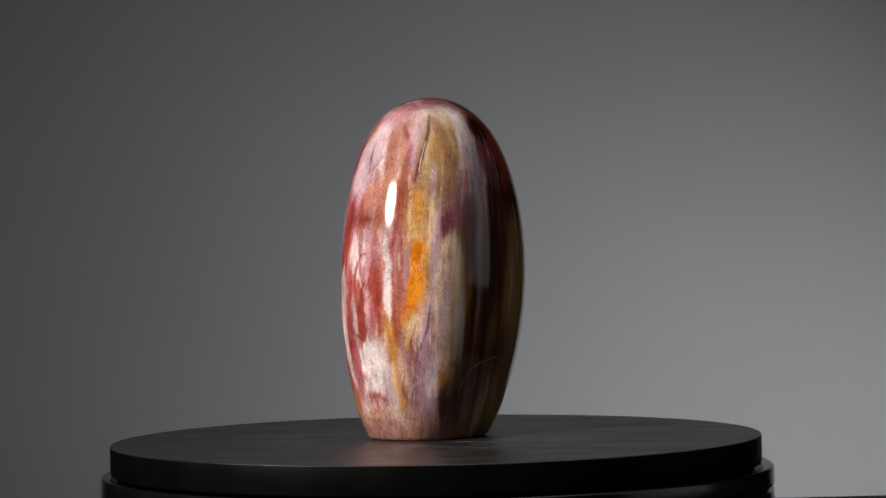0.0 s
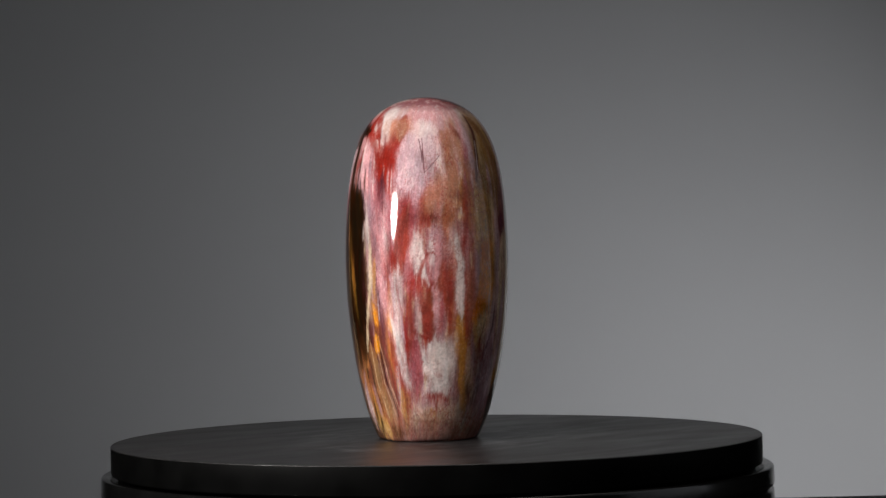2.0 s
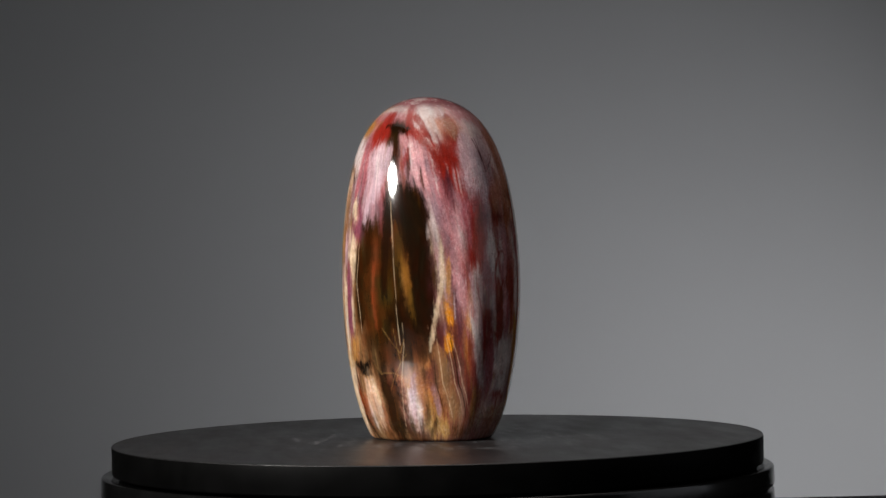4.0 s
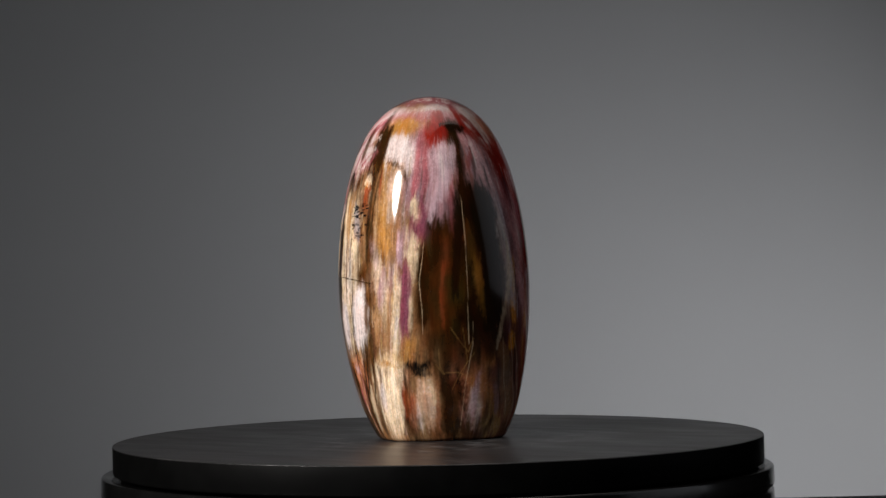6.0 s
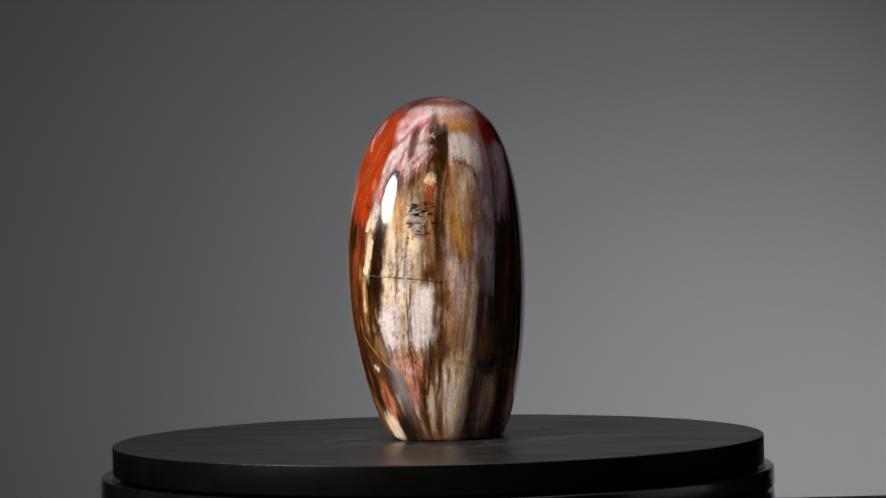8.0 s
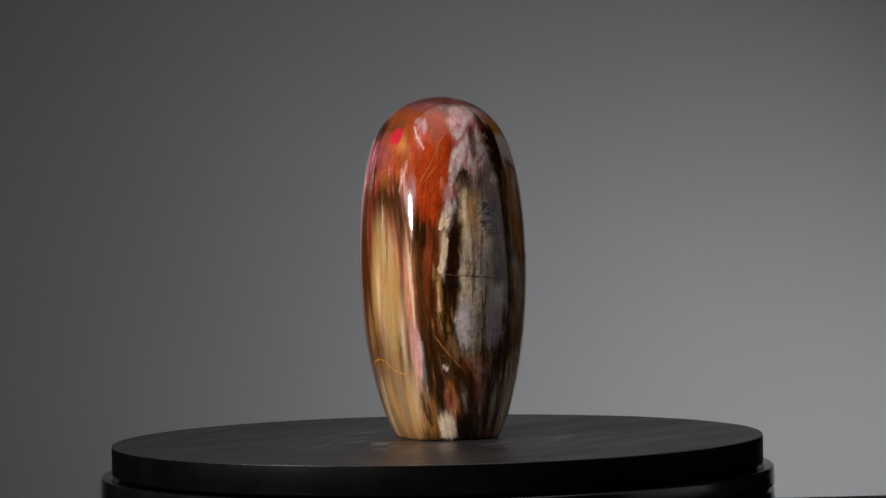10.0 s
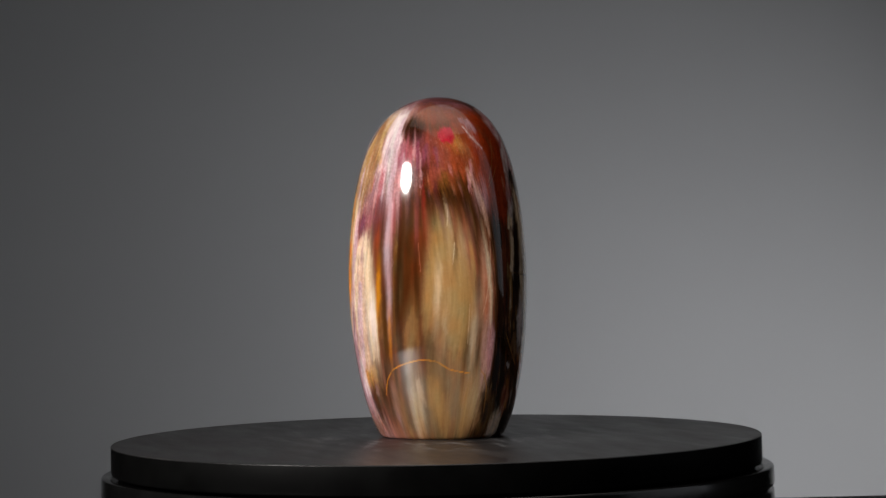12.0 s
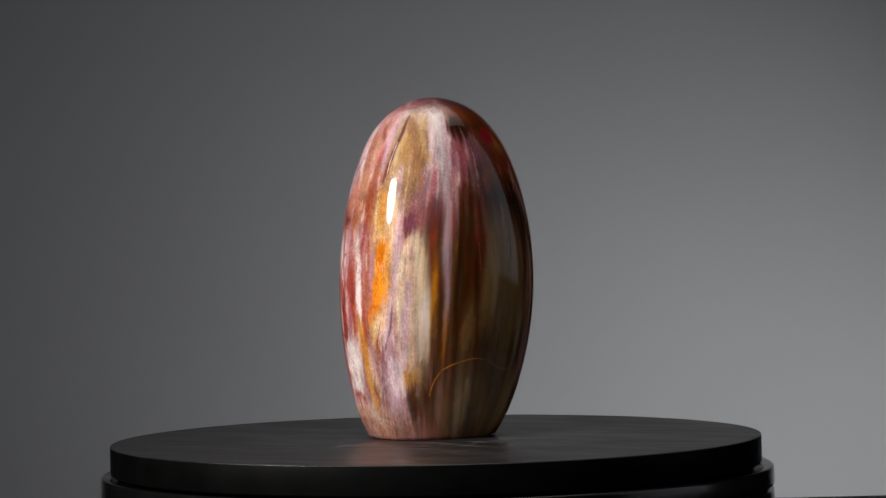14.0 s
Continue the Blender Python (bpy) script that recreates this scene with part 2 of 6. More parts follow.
class Pattern:
    """Mineral colours over the body: facing (degrees) and height (millimetres)."""

    def __init__(self, facing, height, place):
        self.f, self.z = np.degrees(facing) % 360, height
        u, v = self.f / 360, height / (HEIGHT * 1000)
        self.at = place
        # the grain wavers: everything that follows the fibres is read along bent lines
        u = (u + lattice(u, v, 9, 5, 41) * 0.006 + lattice(u, v, 30, 12, 42) * 0.0022) % 1.0
        self.u = u
        self.fine = lattice(u, v, 230, 22, 1) * 0.55 + lattice(u, v, 520, 60, 2) * 0.45
        self.mid = lattice(u, v, 90, 14, 3)
        body = np.clip((1 - v) / 0.30, 0.08, 1)
        self.fine, self.mid = self.fine * body, self.mid * body
        self.side = lattice(u, v, 34, 16, 4) * 0.6 + lattice(u, v, 80, 40, 5) * 0.5
        self.rough = lattice(u, v, 200, 110, 6) * 0.6 + lattice(u, v, 420, 220, 7) * 0.5
        self.rgb = np.empty(height.shape + (3,))
        self.rgb[:] = TONES["tan"]
        self.dent = np.zeros(height.shape)

    def window(self, facing, half, low, high):
        """Rows and columns of the body near a mark."""
        n = self.f.shape[1]
        c0, c1 = int((facing - half) / 360 * n), int((facing + half) / 360 * n) + 1
        cols = np.arange(c0, min(c1, c0 + n)) % n
        rows = np.nonzero((self.z[:, 0] >= low) & (self.z[:, 0] <= high))[0]
        return np.ix_(rows, cols)

    def lay(self, w, mask, tone):
        self.rgb[w] += mask[..., None] * (np.array(TONES[tone]) - self.rgb[w])
        if tone == "black":
            self.dent[w] = np.maximum(self.dent[w], mask * 0.012)

    def patch(self, facing, height, half, tall, tone, soft=0.5, full=1.0):
        """A streaked blot: half its width in degrees, half its height in millimetres."""
        w = self.window(facing, half * (1 + soft) + 6, height - tall * (1 + soft) - 14, height + tall * (1 + soft) + 14)
        fine, mid, rough = self.fine[w], self.mid[w], self.rough[w]
        df = (self.f[w] - facing + 180) % 360 - 180
        df = df + self.side[w] * min(2.6, half * 0.36) + rough * min(0.8, half * 0.15) + mid * min(1.0, half * 0.15)
        dz = self.z[w] - height + (fine * 0.30 + mid * 0.22) * min(tall, 8.0) + rough * 1.0
        d = (np.abs(df / half) ** 2.2 + np.abs(dz / tall) ** 2.2) ** (1 / 2.2)
        k = np.clip((1 + soft - d) / (2 * soft), 0, 1)
        k = k * k * (3 - 2 * k)
        self.lay(w, full * np.clip(k + (fine * 0.6 + rough * 0.4) * k * (1 - k) * 3.0, 0, 1), tone)

    def stroke(self, tone, half, full, soft, *points):
        """A brushed streak through (facing, height) points: half its width in millimetres, thinner at both ends."""
        line = []
        for (f0, z0), (f1, z1) in zip(points, points[1:]):
            turn = (f1 - f0 + 180) % 360 - 180
            line += [(f0 + turn * k / 6, z0 + (z1 - z0) * k / 6) for k in range(6)]
        line = np.array(line + [points[-1]])
        phi, zn = np.radians(line[:, 0]), line[:, 1] / (HEIGHT * 1000)
        h, d = support(phi, zn)
        spine = np.stack((h * np.cos(phi) - d * np.sin(phi), h * np.sin(phi) + d * np.cos(phi), line[:, 1]), -1)
        turns = (line[:, 0] - line[0, 0] + 180) % 360 - 180
        reach = half * (1 + soft) + 2.5
        w = self.window(line[0, 0] + (turns.min() + turns.max()) / 2, (turns.max() - turns.min()) / 2 + reach * 2.6 + 3, line[:, 1].min() - reach * 1.4, line[:, 1].max() + reach * 1.4)
        across = self.side[w] * min(0.9, half * 0.30) + self.rough[w] * min(0.45, half * 0.22)
        upright = abs(line[-1, 1] - line[0, 1]) / (np.linalg.norm(spine[-1] - spine[0]) + 0.01)
        along = upright * self.fine[w] * min(3.2, half * 1.3) + self.rough[w] * min(0.6, half * 0.3)
        a = np.radians(self.f[w])
        q = self.at[w] + np.stack((-np.sin(a) * across, np.cos(a) * across, along), -1)
        best = np.full(a.shape, 1e9)
        n = len(spine) - 1
        for k, (p0, p1) in enumerate(zip(spine, spine[1:])):
            e = p1 - p0
            s = np.clip(((q - p0) @ e) / max(e @ e, 1e-9), 0, 1)
            thick = half * (0.55 + 0.5 * np.sin(math.pi * np.clip((k + s) / n, 0.02, 0.98)) ** 0.6)
            best = np.minimum(best, np.linalg.norm(q - p0 - s[..., None] * e, axis=-1) / thick)
        k = np.clip((1 + soft - best) / (2 * soft), 0, 1)
        k = k * k * (3 - 2 * k)
        worn = np.clip(0.88 + self.mid[w] * 0.35 + self.fine[w] * 0.25 + self.rough[w] * 0.2, 0.35, 1)
        self.lay(w, full * worn * np.clip(k + (self.fine[w] * 0.5 + self.rough[w] * 0.5) * k * (1 - k) * 2.4, 0, 1), tone)

    def scatter(self, seed, first, last, low, high, count, tones):
        """Small loose streaks of some tones over a stretch of the body."""
        rng = random.Random(seed)
        for _ in range(count):
            tall = rng.uniform(1.0, 6.0) * rng.random() + 1.6
            self.patch(rng.uniform(first, last), rng.uniform(low, high), rng.uniform(0.4, 1.3), tall, rng.choice(tones), 0.6, rng.uniform(0.2, 0.6))

    def fibres(self):
        """Upright wood fibres: light and dark threads, and a fine mineral grain."""
        u, v = self.u, self.z / (HEIGHT * 1000)
        thread = lattice(u, v, 300, 12, 11) * 0.5 + lattice(u, v, 760, 22, 12) * 0.6
        warm = lattice(u, v, 150, 24, 13)
        grain = lattice(u, v, 800, 420, 14) * 0.6 + lattice(u, v, 300, 170, 15) * 0.6
        body = np.clip((1 - v) / 0.25, 0.05, 1)
        thread = thread * (1 - 0.65 * np.clip((70 - np.abs((self.f - 230 + 180) % 360 - 180)) / 20, 0, 1))
        gain = np.clip(1 + ((thread * 0.30 + self.fine * 0.10) * (0.45 + 0.55 * self.lively) + (grain * 0.20 + self.rough * 0.10) * self.lively) * body, 0.35, 1.6)[..., None]
        self.rgb = np.clip(self.rgb, 0.003, 1) ** (1.33 + 0.12 * warm[..., None] * np.array((-0.6, 0.3, 0.5))) * gain * 1.04

    def marble(self):
        """Feather every edge along the wavering grain, then lay clouds, capillaries and sugary grains over it."""
        up, around = self.f.shape
        u, v = self.u, self.z / (HEIGHT * 1000)
        row, col = np.mgrid[0:up, 0:around].astype(float)
        body = np.clip((1 - v) / 0.2, 0.1, 1)
        out = np.zeros_like(self.rgb)
        for seed, share, tall, wide in ((51, 0.50, 1.2, 0.2), (52, 0.28, 4.0, 0.4), (53, 0.22, 8.0, 0.6)):
            dz = (lattice(u, v, 640, 24, seed) * 0.75 + lattice(u, v, 230, 30, seed + 10) * 0.4) * tall * body
            df = (lattice(u, v, 170, 60, seed + 20) * 0.6 + lattice(u, v, 480, 190, seed + 30) * 0.5) * wide * 2.2
            to = np.clip(v + dz / (HEIGHT * 1000), 0, 1)
            r = (1 - np.sqrt(1 - to)) * (up - 1)
            c = col + df / 360 * around
            r0, c0 = np.floor(r).astype(int), np.floor(c).astype(int)
            fr, fc = (r - r0)[..., None], (c - c0)[..., None]
            r1, c1 = np.minimum(r0 + 1, up - 1), (c0 + 1) % around
            c0 = c0 % around
            out += share * ((self.rgb[r0, c0] * (1 - fc) + self.rgb[r0, c1] * fc) * (1 - fr) + (self.rgb[r1, c0] * (1 - fc) + self.rgb[r1, c1] * fc) * fr)
        # how calm the grain lies: silky in the honey panel, still in the dark eye
        away = np.abs((self.f - 327 + 180) % 360 - 180)
        calm = np.clip((36 - away) / 12, 0, 1) * np.clip((116 - self.z) / 12, 0, 1)
        eye = np.clip((26 - np.abs(self.f - 148)) / 8, 0, 1) * np.clip((50 - np.abs(self.z - 76)) / 12, 0, 1)
        self.lively = 1 - 0.8 * np.maximum(calm, eye * 0.7)
        silk = np.cumsum(np.pad(out, ((31, 30), (0, 0), (0, 0)), mode="edge"), 0)
        silk = (silk[60:-1] - silk[:-61]) / 60
        out += (calm * 0.72)[..., None] * (silk - out)
        light = out.mean(-1)
        # red capillaries through the pale rose side
        rosy = np.clip((62 - np.abs((self.f - 238 + 180) % 360 - 180)) / 25, 0, 1) * body
        web = lattice(u, v, 150, 42, 61) * 0.6 + lattice(u, v, 330, 120, 62) * 0.5
        vein = np.clip(1 - np.abs(web) / 0.10, 0, 1) * np.clip(lattice(u, v, 40, 16, 63) * 1.4 + 0.45, 0, 1)
        out += (vein * rosy * 0.68)[..., None] * (np.array((0.36, 0.07, 0.075)) - out)
        # brown threads through the pale woody side
        woody = np.clip((42 - np.abs(self.f - 78)) / 12, 0, 1) * body
        web = lattice(u, v, 240, 22, 66) * 0.6 + lattice(u, v, 520, 150, 67) * 0.6
        out += (np.clip(web * 1.5 - 0.15, 0, 1) * woody * 0.28)[..., None] * (np.array((0.17, 0.085, 0.035)) - out)
        # sugary white grains and soft clouds where the stone is pale
        grain = np.clip(lattice(u, v, 620, 330, 64) * 1.3 + lattice(u, v, 300, 150, 68) * 0.5 - 0.25, 0, 1)
        out += (grain * np.clip(light * 2.2 - 0.25, 0, 1) * 0.40 * self.lively)[..., None] * (np.array((0.84, 0.74, 0.72)) - out)
        cloud = lattice(u, v, 70, 34, 65) * 0.5 + lattice(u, v, 26, 14, 69) * 0.5
        self.rgb = out * (1 + 0.26 * cloud * self.lively * body)[..., None]

    def crown(self):
        """The very top, cut across the grain: clouded rose, plum and white."""
        v = self.z / (HEIGHT * 1000)
        r = np.sqrt(np.clip(1 - v, 0, 1)) * 2.2
        a = np.radians(self.f)
        x, y = 0.5 + r * np.cos(a) * 0.45, 0.5 + r * np.sin(a) * 0.45
        x, y = np.clip(x, 0, 0.999), np.clip(y, 0, 0.999)
        big = lattice(x, y, 7, 7, 31) * 0.6 + lattice(x, y, 18, 18, 32) * 0.5
        small = lattice(x, y, 46, 46, 33) * 0.5 + lattice(x, y, 110, 110, 34) * 0.4
        edge = np.clip((v + big * 0.02 + small * 0.012 - 0.945) / 0.03, 0, 1)[..., None]
        tone = [np.array(TONES[n]) for n in ("plum", "rose", "white", "rust")]
        pale = np.clip(0.5 - 0.8 * np.cos(a - radians(330)), 0.05, 1)
        k = np.clip(0.15 + 0.5 * pale + big * 0.8 + small * 0.3, 0, 1)[..., None]
        cloud = tone[0] * (1 - k) + tone[1] * k
        cloud = cloud + (np.clip(small * 1.2 + big - 0.25, 0, 0.7) * pale)[..., None] * (tone[2] - cloud)
        cloud = cloud + np.clip(-big * 1.3 - 0.3, 0, 0.6)[..., None] * (tone[3] * 0.5 - cloud)
        self.rgb = self.rgb + edge * 0.85 * (cloud * 0.75 - self.rgb)


def speckles(p):
    """Small dark pits in the grey patch, and broken dark dashes down the pale side."""
    rng = random.Random(5)
    for _ in range(34):
        f, z = rng.uniform(64, 76), rng.uniform(91, 108)
        p.stroke("black", rng.uniform(0.25, 0.55), rng.uniform(0.5, 0.95), 0.4, (f, z), (f + rng.uniform(1.0, 3.4), z + rng.uniform(-0.8, 0.8)))
    for _ in range(70):
        f, z = rng.choice((58, 62, 63.5, 80, 84)) + rng.gauss(0, 1.0), rng.uniform(30, 88)
        p.stroke(rng.choice(("dark", "umber", "black")), rng.uniform(0.2, 0.4), rng.uniform(0.4, 0.8), 0.45, (f, z), (f + rng.uniform(-0.5, 0.5), z + rng.uniform(1, 3)))


def mineral_bands(p):
    p.patch(250, 77.1, 67.0, 85.0, "salmon", 0.50, 1.00)
    p.patch(220, 77.1, 74.0, 91.1, "pink", 0.50, 0.80)
    p.patch(223, 77.1, 53.0, 78.9, "mauve", 0.50, 0.80)
    p.patch(147, 77.1, 38.5, 91.1, "umber", 0.50, 1.00)
    p.patch(178, 110.8, 22.5, 39.5, "mauve", 0.50, 0.90)
    p.patch(179, 40.7, 17.5, 39.5, "plum", 0.40, 0.90)
    p.patch(83, 77.1, 48.5, 91.1, "tan", 0.40, 1.00)
    p.patch(41, 78.0, 20.5, 91.1, "brown", 0.40, 1.00)
    p.patch(26, 65.4, 57.5, 85.0, "umber", 0.40, 1.00)
    p.patch(334, 77.1, 63.5, 91.1, "brown", 0.50, 1.00)
    p.patch(308, 89.6, 18.0, 91.1, "salmon", 0.50, 0.90)
    p.patch(289, 78.0, 25.5, 91.1, "pink", 0.50, 0.70)
    p.patch(56, 83.1, 4.8, 39.5, "cream", 0.50, 1.00)
    p.patch(66, 80.5, 7.0, 36.4, "cream", 0.50, 0.85)
    p.patch(92, 95.8, 13.0, 27.3, "tan", 0.50, 1.00)
    p.patch(96, 107.4, 6.2, 6.8, "honey", 0.60, 0.70)
    p.patch(78, 72.7, 6.8, 10.6, "brown", 0.60, 0.85)
    p.patch(96, 72.7, 12.8, 7.6, "mauve", 0.60, 0.70)
    p.patch(93, 54.9, 16.0, 12.1, "tan", 0.50, 0.90)
    p.patch(107, 55.9, 5.0, 15.2, "cream", 0.50, 0.90)
    p.patch(56, 52.9, 5.0, 11.4, "white", 0.30, 1.00)
    p.patch(72, 56.9, 7.0, 12.9, "white", 0.30, 1.00)
    p.patch(72, 50.9, 3.2, 6.1, "white", 0.30, 1.00)
    p.patch(66, 65.4, 1.0, 9.1, "dark", 0.50, 0.60)
    p.patch(64, 77.1, 1.0, 9.1, "umber", 0.50, 0.70)
    p.patch(66, 49.9, 1.5, 9.1, "brown", 0.50, 0.80)
    p.patch(79, 56.9, 2.8, 13.7, "brown", 0.50, 0.85)
    p.patch(64, 34.4, 6.8, 6.1, "rust", 0.40, 0.85)
    p.patch(58, 36.5, 4.5, 4.6, "gold", 0.50, 0.80)
    p.patch(94, 17.7, 16.8, 16.7, "cream", 0.40, 1.00)
    p.patch(99, 26.7, 9.5, 7.6, "white", 0.50, 0.80)
    p.patch(66, 18.8, 6.5, 16.7, "brown", 0.40, 0.90)
    p.patch(56, 20.0, 6.0, 15.2, "tan", 0.50, 0.90)
    p.patch(72, 21.1, 1.8, 13.7, "dark", 0.50, 0.70)
    p.patch(79, 11.9, 3.5, 10.6, "umber", 0.50, 0.70)
    p.patch(63, 24.5, 2.8, 9.1, "pink", 0.50, 0.60)
    p.patch(115, 17.7, 7.2, 16.7, "umber", 0.50, 0.90)
    p.patch(48, 71.8, 4.8, 27.3, "umber", 0.35, 1.00)
    p.patch(46, 92.7, 3.2, 14.4, "cream", 0.25, 1.00)
    p.patch(42, 66.3, 2.5, 13.7, "honey", 0.50, 0.80)
    p.patch(30, 78.0, 10.8, 27.3, "rust", 0.50, 0.80)
    p.patch(44, 39.7, 6.0, 6.1, "brown", 0.50, 0.80)
    p.patch(41, 21.1, 4.2, 12.1, "salmon", 0.40, 0.90)
    p.patch(35, 6.0, 7.8, 6.1, "white", 0.25, 1.00)
    p.patch(46, 28.9, 3.5, 4.6, "pink", 0.50, 0.80)
    p.patch(62, 111.4, 4.8, 9.1, "tan", 0.50, 0.90)
    p.patch(56, 119.0, 4.2, 5.2, "dark", 0.35, 0.90)
    p.patch(65, 120.1, 4.2, 4.6, "brown", 0.40, 0.90)
    p.patch(67, 96.6, 4.8, 8.3, "cream", 0.50, 0.80)
    p.patch(71, 92.7, 4.0, 2.4, "rust", 0.50, 0.70)
    p.patch(72, 86.4, 1.5, 2.7, "dark", 0.50, 0.60)
    p.patch(79, 133.0, 5.8, 16.7, "brown", 0.35, 1.00)
    p.patch(77, 119.0, 3.0, 3.3, "white", 0.35, 1.00)
    p.patch(76, 115.3, 2.8, 1.8, "amber", 0.40, 1.00)
    p.patch(76, 110.1, 3.0, 3.9, "rust", 0.50, 0.80)
    p.patch(80, 97.3, 2.8, 16.7, "brown", 0.50, 0.80)
    p.patch(91, 124.2, 10.5, 2.7, "honey", 0.45, 0.90)
    p.patch(98, 133.0, 13.5, 6.4, "white", 0.40, 1.00)
    p.patch(107, 143.4, 21.2, 3.8, "honey", 0.50, 0.90)
    p.patch(74, 146.5, 30.5, 4.1, "pink", 0.50, 0.90)
    p.patch(68, 150.1, 24.5, 2.3, "white", 0.50, 0.70)
    p.patch(52, 138.1, 13.2, 9.1, "rose", 0.50, 0.80)
    p.patch(52, 128.5, 7.5, 7.6, "pink", 0.40, 0.90)
    p.patch(45, 142.8, 14.2, 2.8, "white", 0.50, 0.80)
    p.patch(65, 139.4, 9.2, 2.3, "rust", 0.50, 0.80)
    p.patch(69, 128.0, 9.2, 1.8, "rose", 0.50, 0.80)
    p.patch(70, 131.0, 8.5, 1.5, "white", 0.50, 0.70)
    p.patch(115, 120.7, 11.5, 19.7, "mauve", 0.50, 0.90)
    p.patch(23, 140.3, 21.0, 10.3, "orange", 0.40, 1.00)
    p.patch(26, 115.9, 22.0, 16.7, "orange", 0.25, 1.00)
    p.patch(31, 106.0, 10.2, 7.6, "orange", 0.40, 0.90)
    p.patch(50, 115.9, 2.2, 9.1, "rose", 0.50, 0.70)
    p.patch(46, 111.4, 3.0, 4.6, "pink", 0.40, 0.80)
    p.patch(116, 64.5, 4.8, 17.5, "magenta", 0.40, 1.00)
    p.patch(129, 110.8, 10.0, 16.7, "mauve", 0.40, 1.00)
    p.patch(142, 120.7, 8.0, 12.1, "pink", 0.50, 0.80)
    p.patch(125, 95.8, 8.0, 3.9, "magenta", 0.40, 0.90)
    p.patch(122, 103.2, 3.8, 3.9, "cream", 0.30, 1.00)
    p.patch(119, 91.2, 5.0, 3.6, "cream", 0.30, 1.00)
    p.patch(124, 85.5, 3.2, 4.2, "cream", 0.40, 0.90)
    p.patch(108, 86.4, 3.0, 9.1, "mauve", 0.50, 0.80)
    p.patch(106, 56.9, 5.0, 19.7, "cream", 0.40, 1.00)
    p.patch(119, 77.1, 1.8, 9.1, "cream", 0.50, 0.70)
    p.patch(120, 59.8, 2.2, 7.6, "cream", 0.50, 0.70)
    p.patch(130, 70.9, 3.5, 15.2, "brown", 0.50, 0.90)
    p.patch(119, 43.8, 6.0, 3.9, "honey", 0.60, 0.50)
    p.patch(99, 37.6, 14.2, 3.0, "gold", 0.50, 0.90)
    p.patch(97, 23.4, 15.8, 17.5, "cream", 0.35, 1.00)
    p.patch(90, 24.5, 6.8, 10.6, "white", 0.50, 0.80)
    p.patch(82, 77.1, 2.2, 30.4, "brown", 0.50, 0.60)
    p.patch(52, 30.0, 13.0, 10.6, "rust", 0.50, 0.70)
    p.patch(116, 21.1, 4.2, 9.9, "rust", 0.35, 0.90)
    p.patch(128, 20.0, 7.0, 12.9, "tan", 0.45, 0.90)
    p.patch(125, 15.4, 2.8, 9.1, "cream", 0.50, 0.70)
    p.patch(132, 17.7, 2.0, 9.1, "salmon", 0.50, 0.70)
    p.patch(140, 18.8, 5.2, 17.5, "dark", 0.35, 1.00)
    p.patch(123, 34.4, 9.0, 2.4, "black", 0.40, 1.00)
    p.patch(131, 135.8, 5.8, 8.4, "red", 0.40, 1.00)
    p.patch(118, 134.4, 6.8, 9.1, "rose", 0.50, 0.70)
    p.patch(150, 141.7, 12.8, 2.1, "plum", 0.50, 0.90)
    p.patch(59, 141.7, 14.8, 9.6, "pink", 0.50, 0.80)
    p.patch(61, 126.4, 12.8, 3.8, "rose", 0.50, 0.80)
    p.patch(66, 132.5, 10.0, 1.8, "white", 0.50, 0.80)
    p.patch(59, 121.9, 5.0, 6.1, "white", 0.50, 0.60)
    p.patch(148, 74.5, 18.5, 44.0, "umber", 0.25, 1.00)
    p.patch(160, 83.1, 5.8, 33.4, "dark", 0.35, 1.00)
    p.patch(158, 104.6, 8.2, 9.1, "dark", 0.35, 1.00)
    p.patch(141, 71.8, 5.2, 30.4, "brown", 0.50, 0.50)
    p.patch(138, 77.1, 2.8, 15.2, "rust", 0.50, 0.55)
    p.patch(145, 65.4, 6.5, 19.7, "olive", 0.50, 0.55)
    p.patch(153, 70.0, 2.5, 12.1, "honey", 0.50, 0.70)
    p.patch(150, 88.8, 2.0, 9.1, "honey", 0.60, 0.50)
    p.patch(135, 56.9, 5.0, 12.1, "brown", 0.50, 0.40)
    p.patch(156, 44.9, 7.5, 10.6, "umber", 0.50, 0.90)
    p.patch(156, 134.4, 6.2, 9.1, "dark", 0.40, 1.00)
    p.patch(148, 140.9, 8.2, 3.3, "dark", 0.40, 0.90)
    p.patch(153, 122.5, 3.5, 13.7, "umber", 0.40, 1.00)
    p.patch(137, 120.1, 10.5, 13.7, "pink", 0.40, 0.90)
    p.patch(140, 127.4, 7.0, 7.6, "white", 0.50, 0.70)
    p.patch(137, 106.7, 7.0, 6.1, "mauve", 0.50, 0.80)
    p.patch(143, 110.8, 2.0, 13.7, "rose", 0.50, 0.60)
    p.patch(176, 124.2, 12.0, 12.1, "pink", 0.45, 0.80)
    p.patch(175, 133.0, 2.8, 9.1, "red", 0.50, 0.60)
    p.patch(180, 110.8, 5.5, 18.2, "rose", 0.50, 0.60)
    p.patch(136, 140.1, 11.5, 5.2, "red", 0.40, 1.00)
    p.patch(174, 137.7, 6.2, 4.3, "red", 0.40, 0.90)
    p.patch(152, 150.1, 48.5, 3.5, "white", 0.50, 0.70)
    p.patch(131, 147.0, 37.5, 2.8, "rose", 0.50, 0.70)
    p.patch(127, 111.4, 4.0, 12.1, "rose", 0.50, 0.70)
    p.patch(123, 34.4, 7.2, 2.3, "black", 0.40, 1.00)
    p.patch(140, 14.2, 5.2, 13.7, "umber", 0.35, 1.00)
    p.patch(125, 21.1, 8.8, 11.4, "tan", 0.50, 0.80)
